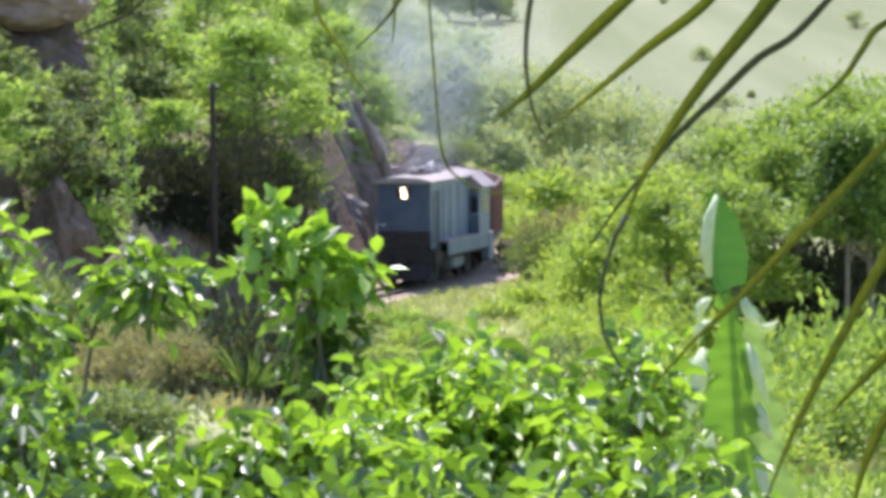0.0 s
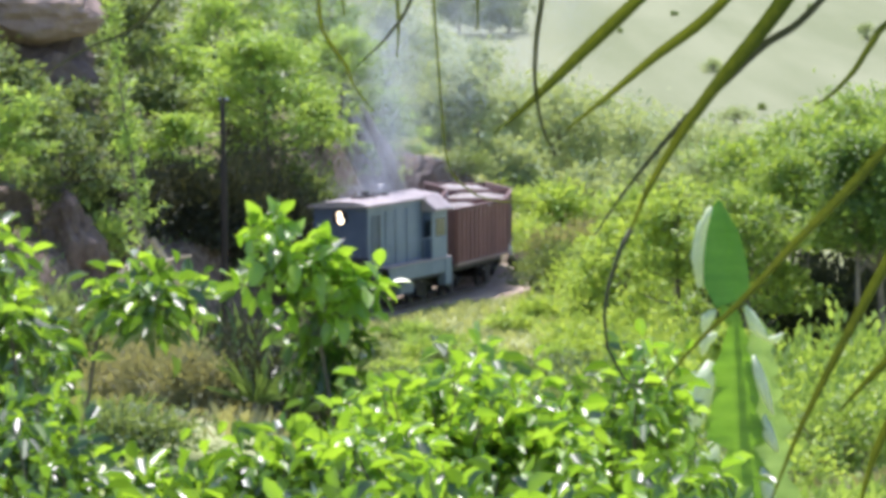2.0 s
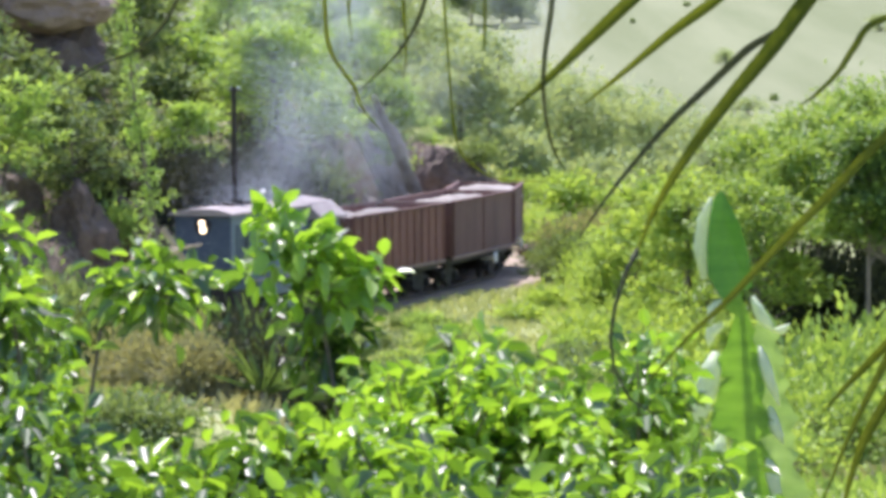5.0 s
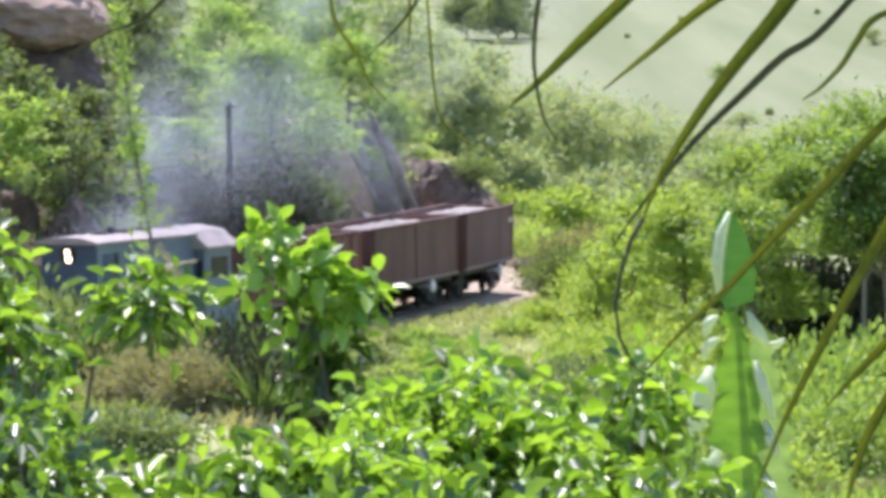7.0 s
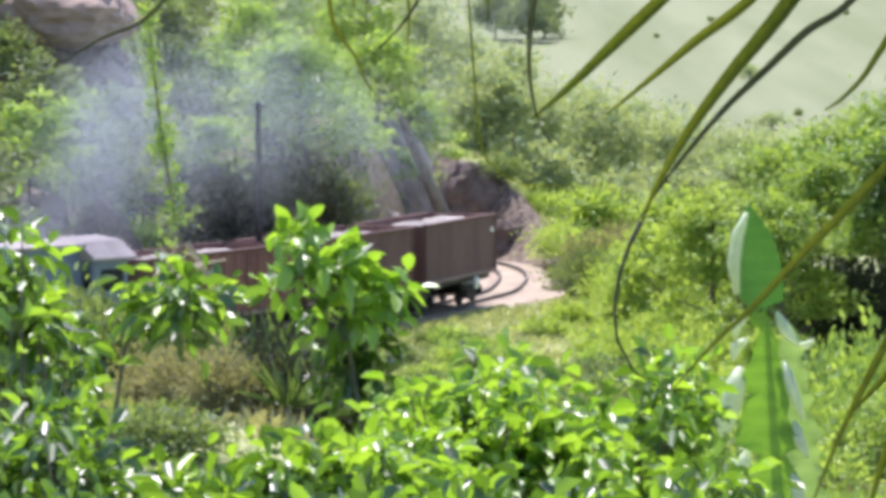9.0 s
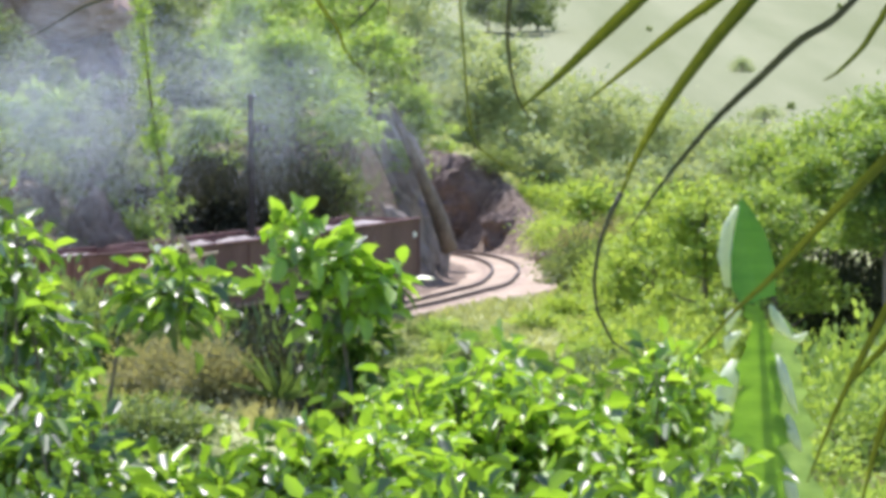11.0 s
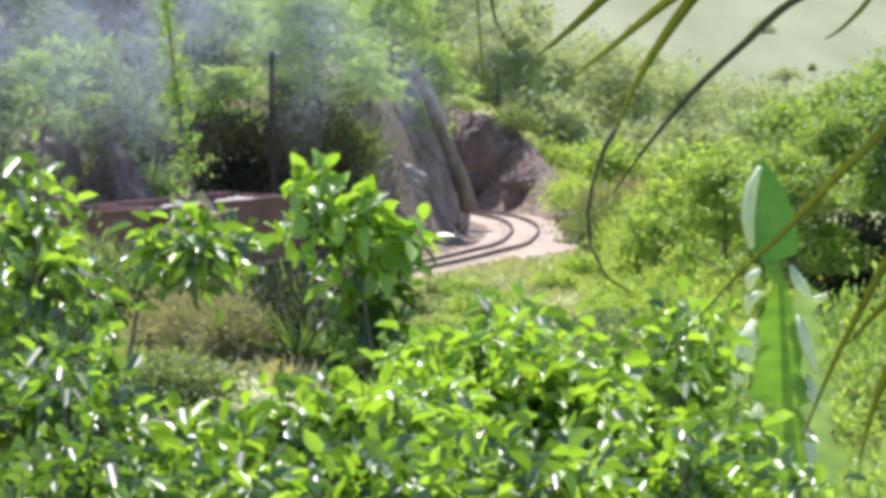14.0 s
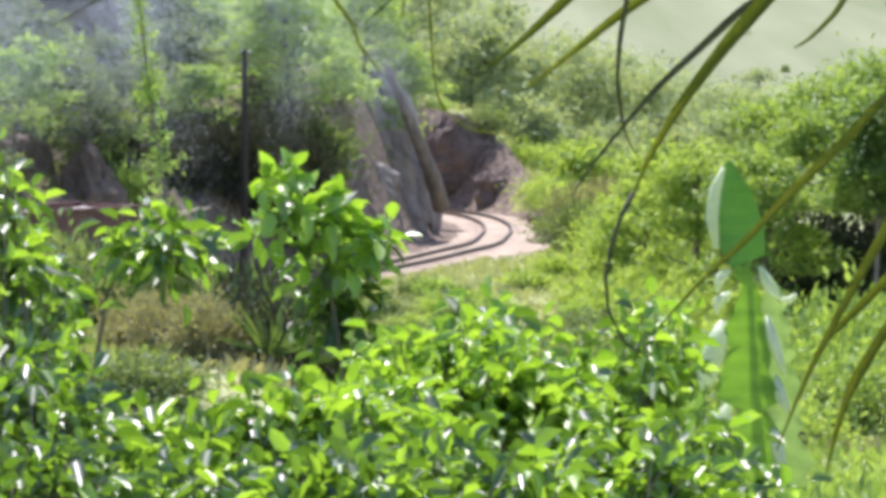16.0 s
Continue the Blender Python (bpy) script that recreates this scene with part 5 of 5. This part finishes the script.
FRONDS = []
top = thing("palm_frond", "palm frond whose long drooping leaflets hang into view", "palm frond")
part("rachis", Shape().tube([(1.321, 8.200, 10.167), (0.860, 8.100, 9.984), (0.506, 8.000, 9.972), (0.114, 8.000, 9.982), (-0.474, 8.000, 10.012), (-0.670, 8.000, 10.021)], [0.02, 0.016, 0.013, 0.010, 0.005, 0.002], 8), PALM, top)
main = leaflet(top, [(0.86, 8.000, 10.16), (0.727, 8.000, 9.972), (0.653, 8.000, 9.874), (0.595, 8.000, 9.796), (0.517, 8.000, 9.703), (0.448, 8.000, 9.610), (0.394, 8.000, 9.521), (0.358, 8.000, 9.438)], 0.040, turn=0.5)
tip = part("withered_tip", Shape().tube([(0.362, 8.000, 9.452), (0.342, 8.000, 9.413), (0.323, 8.000, 9.354), (0.315, 8.000, 9.300), (0.321, 8.000, 9.245), (0.349, 8.000, 9.191), (0.392, 8.000, 9.164)],
                                        [0.0052, 0.0042, 0.0036, 0.0034, 0.003, 0.0025, 0.0012], 6), PALM_DARK, main, "dark curled withered tip", True)
UPPER = [leaflet(top, [(0.496, 8.000, 9.972), (0.398, 8.000, 9.879), (0.310, 8.000, 9.796), (0.242, 8.000, 9.732), (0.175, 8.000, 9.676)], 0.029)]
UPPER.append(leaflet(top, [(0.641, 8.100, 9.975), (0.542, 8.100, 9.873), (0.453, 8.100, 9.806), (0.374, 8.100, 9.741), (0.294, 8.100, 9.677)], 0.024))
# shade on this leaflet is its dark colour
DARK = leaflet(top, [(0.850, 8.100, 9.975), (0.756, 8.100, 9.873), (0.692, 8.100, 9.831), (0.622, 8.100, 9.766), (0.553, 8.100, 9.702), (0.496, 8.100, 9.639), (0.440, 8.100, 9.570), (0.390, 8.100, 9.500)], 0.024, PALM_DARK, "leaflet with shade in its dark colour", turn=0.9)
HANGING = []
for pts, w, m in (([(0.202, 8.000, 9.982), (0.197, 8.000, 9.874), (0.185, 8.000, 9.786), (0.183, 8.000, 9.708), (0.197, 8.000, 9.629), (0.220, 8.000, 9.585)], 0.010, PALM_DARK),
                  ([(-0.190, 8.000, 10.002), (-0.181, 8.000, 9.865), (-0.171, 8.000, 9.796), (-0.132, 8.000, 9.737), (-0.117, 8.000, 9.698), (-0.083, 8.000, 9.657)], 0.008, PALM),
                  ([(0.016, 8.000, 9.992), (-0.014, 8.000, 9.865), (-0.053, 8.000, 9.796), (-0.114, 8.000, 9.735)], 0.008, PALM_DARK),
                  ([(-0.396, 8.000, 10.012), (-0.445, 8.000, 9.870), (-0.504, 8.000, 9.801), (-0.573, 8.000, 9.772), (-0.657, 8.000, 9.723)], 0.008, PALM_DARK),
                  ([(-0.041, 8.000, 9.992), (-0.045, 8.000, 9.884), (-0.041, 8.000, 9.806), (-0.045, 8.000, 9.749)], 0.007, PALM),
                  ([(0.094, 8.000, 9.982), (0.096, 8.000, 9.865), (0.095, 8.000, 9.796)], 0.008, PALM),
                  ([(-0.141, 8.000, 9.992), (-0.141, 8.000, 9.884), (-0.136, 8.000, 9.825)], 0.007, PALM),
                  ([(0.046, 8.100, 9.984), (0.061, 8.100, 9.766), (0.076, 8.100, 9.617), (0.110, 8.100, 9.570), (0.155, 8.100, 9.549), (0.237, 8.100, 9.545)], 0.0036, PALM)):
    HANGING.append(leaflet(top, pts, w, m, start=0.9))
low = thing("palm_frond", "palm frond with broad yellowing leaflets close to the viewer", "palm frond")
part("rachis", Shape().tube([(0.946, 8.000, 10.109), (0.939, 8.000, 9.669), (0.936, 8.000, 9.275), (0.924, 8.000, 8.879)], [0.02, 0.016, 0.012, 0.008], 8), PALM, low)
leaflet(low, [(0.938, 8.000, 9.845), (0.801, 8.000, 9.806), (0.762, 8.000, 9.762), (0.733, 8.000, 9.718), (0.693, 8.000, 9.678), (0.666, 8.000, 9.661)], 0.014)
CROSSING = leaflet(low, [(0.925, 7.900, 9.719), (0.792, 7.900, 9.588), (0.715, 7.900, 9.505), (0.628, 7.900, 9.418), (0.540, 7.900, 9.325), (0.473, 7.900, 9.264), (0.395, 7.900, 9.180)], 0.027, turn=0.8)
LOOSE = leaflet(low, [(1.06, 7.900, 9.86), (0.924, 7.900, 9.641), (0.812, 7.900, 9.447), (0.735, 7.900, 9.311), (0.667, 7.900, 9.184), (0.619, 7.900, 9.086), (0.571, 7.900, 8.969)], 0.031, turn=0.8, start=0.9)
leaflet(low, [(0.931, 8.000, 9.364), (0.804, 8.000, 9.226), (0.755, 8.000, 9.176), (0.710, 8.000, 9.127)], 0.018)
leaflet(low, [(0.918, 7.900, 9.320), (0.794, 7.900, 9.125), (0.755, 7.900, 9.038), (0.727, 7.900, 8.930)], 0.022)

# ---- smoke ----
def smoke_mesh(seed, n=18000):
    """A long loose wisp of drifting soot specks."""
    rng = np.random.default_rng(seed)
    d = np.clip(rng.normal(size=(n, 3)) * 0.42, -1, 1) * [3.6, 1.2, 1.75]
    a, b = rng.normal(size=(n, 3)) * 0.0042, rng.normal(size=(n, 3)) * 0.0042
    v = np.stack([d - a, d + a, d + b * 1.6], 1).reshape(-1, 3)
    return raw_mesh("smoke_puff", v, np.arange(n * 3).reshape(-1, 3), SMOKE)


PUFFS = []
puff_meshes = [smoke_mesh(900 + i) for i in range(6)]
for i in range(136):
    if i % 5 == 1:  # the exhaust pulses
        continue
    ob = tagged(new("smoke_puff", puff_meshes[i % 6]), "thin blue-grey wisp of diesel exhaust smoke", "smoke", "exhaust smoke", "stuff")
    PUFFS.append((ob, -6.5 + i * 0.165 if i < 120 else 3.6 + (i - 120) * 0.45))


def motions():
    times = [i * 0.5 for i in range(33)]
    for ob, behind, half in TRAIN:
        walk(ob, [(t, pose_on_line(front_at(t) - behind, half)) for t in times])
    turn = math.degrees(SPEED / 0.38)
    for w, x in WHEELS:
        walk(w, [(i * 0.125, pose(x, 0, 0.39, 0, turn * i * 0.125, 0)) for i in range(129)])
    # exhaust: each puff leaves the stack, rises and drifts apart from the others
    rng = np.random.default_rng(4)
    for ob, born in PUFFS:
        side, away, climb = -0.30 + rng.normal() * 0.45, rng.normal() * 0.4, rng.uniform(0.06, 0.70)
        if born < 1.8:
            side, climb = side * 1.5 - 0.15, climb * 1.7 + 0.35
        else:
            climb = climb * 0.75
        first = rng.uniform(1.6, 4.4)
        yaw, tip_up, spin = rng.uniform(-70, 70), rng.uniform(-75, -15), rng.uniform(-6, 6)

        def at(t):
            s = front_at(min(t, born)) - 4.3 + 1.0
            p, q = on_line(s), on_line(s + 0.5)
            a = max(0.0, t - born)
            lift = first * min(a, 1.2) + climb * max(0.0, a - 0.7)
            k = min(1.0, a / 1.0)
            return pose(p[0] + side * a, p[1] + away * a, 2.65 + lift, 0, tip_up * k, math.degrees(math.atan2(q[1] - p[1], q[0] - p[0])) + yaw * k + spin * a)
        walk(ob, [(t, at(t)) for t in sorted({i * 0.5 for i in range(33)} | ({round(born, 2)} if 0 < born < SECONDS else set()))])
    # wind in the palm fronds
    sway = [(0, -0.034, 0.008), (1.5, -0.016, 0.003), (3, 0.007, 0.011), (4, -0.006, -0.019), (6.5, 0.069, -0.060), (7, 0.041, 0.033), (8, -0.006, 0.037), (8.5, -0.043, 0.033), (9.5, 0.009, 0.023), (12, -0.080, 0.086), (12.5, -0.063, 0.075), (13, -0.068, 0.118), (13.5, -0.082, 0.138), (14, -0.100, 0.098), (14.5, -0.094, 0.068), (15, -0.033, 0.008), (16, 0.002, -0.013)]
    low_sway = [(0, -0.022, -0.014), (3, 0.015, 0.014), (6.5, -0.014, -0.018), (7, 0.015, 0.029), (8, 0.021, 0.020), (8.5, -0.018, -0.009), (9.5, 0.013, 0.037), (12, -0.036, 0.051), (12.5, -0.053, 0.040), (13, -0.052, 0.083), (14, -0.043, 0.046), (15, -0.053, -0.007), (16, -0.028, 0.033)]
    for ob, rows in ((top, sway), (low, low_sway),
                     (UPPER[0], [(0, -0.048, -0.066), (3, -0.051, -0.036), (4, 0.001, 0.018), (6.5, -0.098, 0.010), (7, -0.056, -0.040), (8, -0.008, -0.002), (8.5, 0.026, -0.041), (9.5, -0.036, -0.048), (12, 0.035, -0.096), (12.5, -0.007, -0.105), (13, -0.007, -0.136), (14, 0.049, -0.102), (15, -0.030, -0.028), (16, -0.069, -0.011)]),
                     (UPPER[1], [(0, -0.046, -0.064), (3, -0.029, -0.034), (4, 0.013, 0.025), (6.5, -0.091, 0.015), (7, 0.003, -0.004), (8, -0.021, -0.019), (8.5, 0.053, -0.029), (9.5, -0.033, -0.049), (12, 0.042, -0.103), (12.5, -0.027, -0.139), (13, 0.004, -0.133), (14, -0.008, -0.143), (15, -0.048, -0.050), (16, -0.122, -0.052)]),
                     (DARK, [(0, -0.088, -0.111), (3, -0.087, -0.056), (4, -0.109, -0.066), (6.5, -0.133, 0.023), (7, -0.076, -0.105), (8, -0.094, -0.076), (8.5, 0.035, -0.041), (9.5, -0.096, -0.071), (12, 0.039, -0.129), (12.5, -0.020, -0.139), (13, -0.077, -0.184), (14, -0.031, -0.173), (15, -0.076, -0.065), (16, -0.134, -0.061)]),
                     (HANGING[0], [(0, 0.005, -0.004), (3, 0.022, -0.009), (4, 0.030, -0.014), (6.5, -0.010, 0.040), (7, -0.008, 0.003), (8, 0.079, -0.088), (8.5, 0.000, -0.014), (9.5, -0.017, 0.005), (12, -0.020, -0.010), (12.5, -0.059, 0.015), (13, -0.053, 0.004), (14, -0.045, 0.008), (15, 0.044, -0.040), (16, 0.149, -0.073)]),
                     (HANGING[-1], [(0, -0.033, -0.061), (3, -0.027, -0.024), (4, -0.004, 0.015), (6.5, -0.073, 0.024), (8, -0.009, -0.001), (8.5, 0.035, -0.034), (9.5, -0.016, -0.035), (12, 0.050, -0.096), (13, 0.003, -0.129), (14, 0.060, -0.103), (15, -0.025, -0.030), (16, -0.059, 0.002)]),
                     (LOOSE, [(0, 0.010, 0.000), (3, 0.008, 0.000), (4, 0.127, 0.000), (6.5, 0.123, 0.000), (7, 0.001, 0.000), (8, -0.025, 0.000), (8.5, 0.086, 0.000), (9.5, 0.039, 0.000), (12, 0.076, 0.000), (12.5, 0.043, 0.000), (13, -0.078, 0.000), (14, 0.057, 0.000), (15, -0.002, 0.000), (16, 0.071, 0.000)]),
                     (CROSSING, [(0, -0.005, 0.000), (3, -0.005, 0.000), (6.5, 0.001, 0.000), (8, -0.078, 0.000), (8.5, -0.023, 0.000), (9.5, 0.006, 0.000), (12, 0.050, 0.000), (12.5, 0.047, 0.000), (13, 0.080, 0.000), (14, 0.053, 0.000), (15, 0.004, 0.000), (16, 0.041, 0.000)])):
        walk(ob, [(t, pose(x, 0, z)) for t, x, z in rows])
    # the young banana blade turns in the wind
    turns = [(0, 30, -1), (1.5, -20, 0), (2.5, 0, 1), (4.2, -25, -3), (6.3, 10, 1), (7, 35, 2), (9, 10, 0), (9.7, 0, 0), (12, 5, -1), (14.5, 12, -2), (16, 0, -3)]
    walk(BANANA_LEAF, [(t, Matrix.Translation(BANANA_PIVOT) @ pose(0, 0, 0, 0, lean, rz)) for t, rz, lean in turns])


motions()
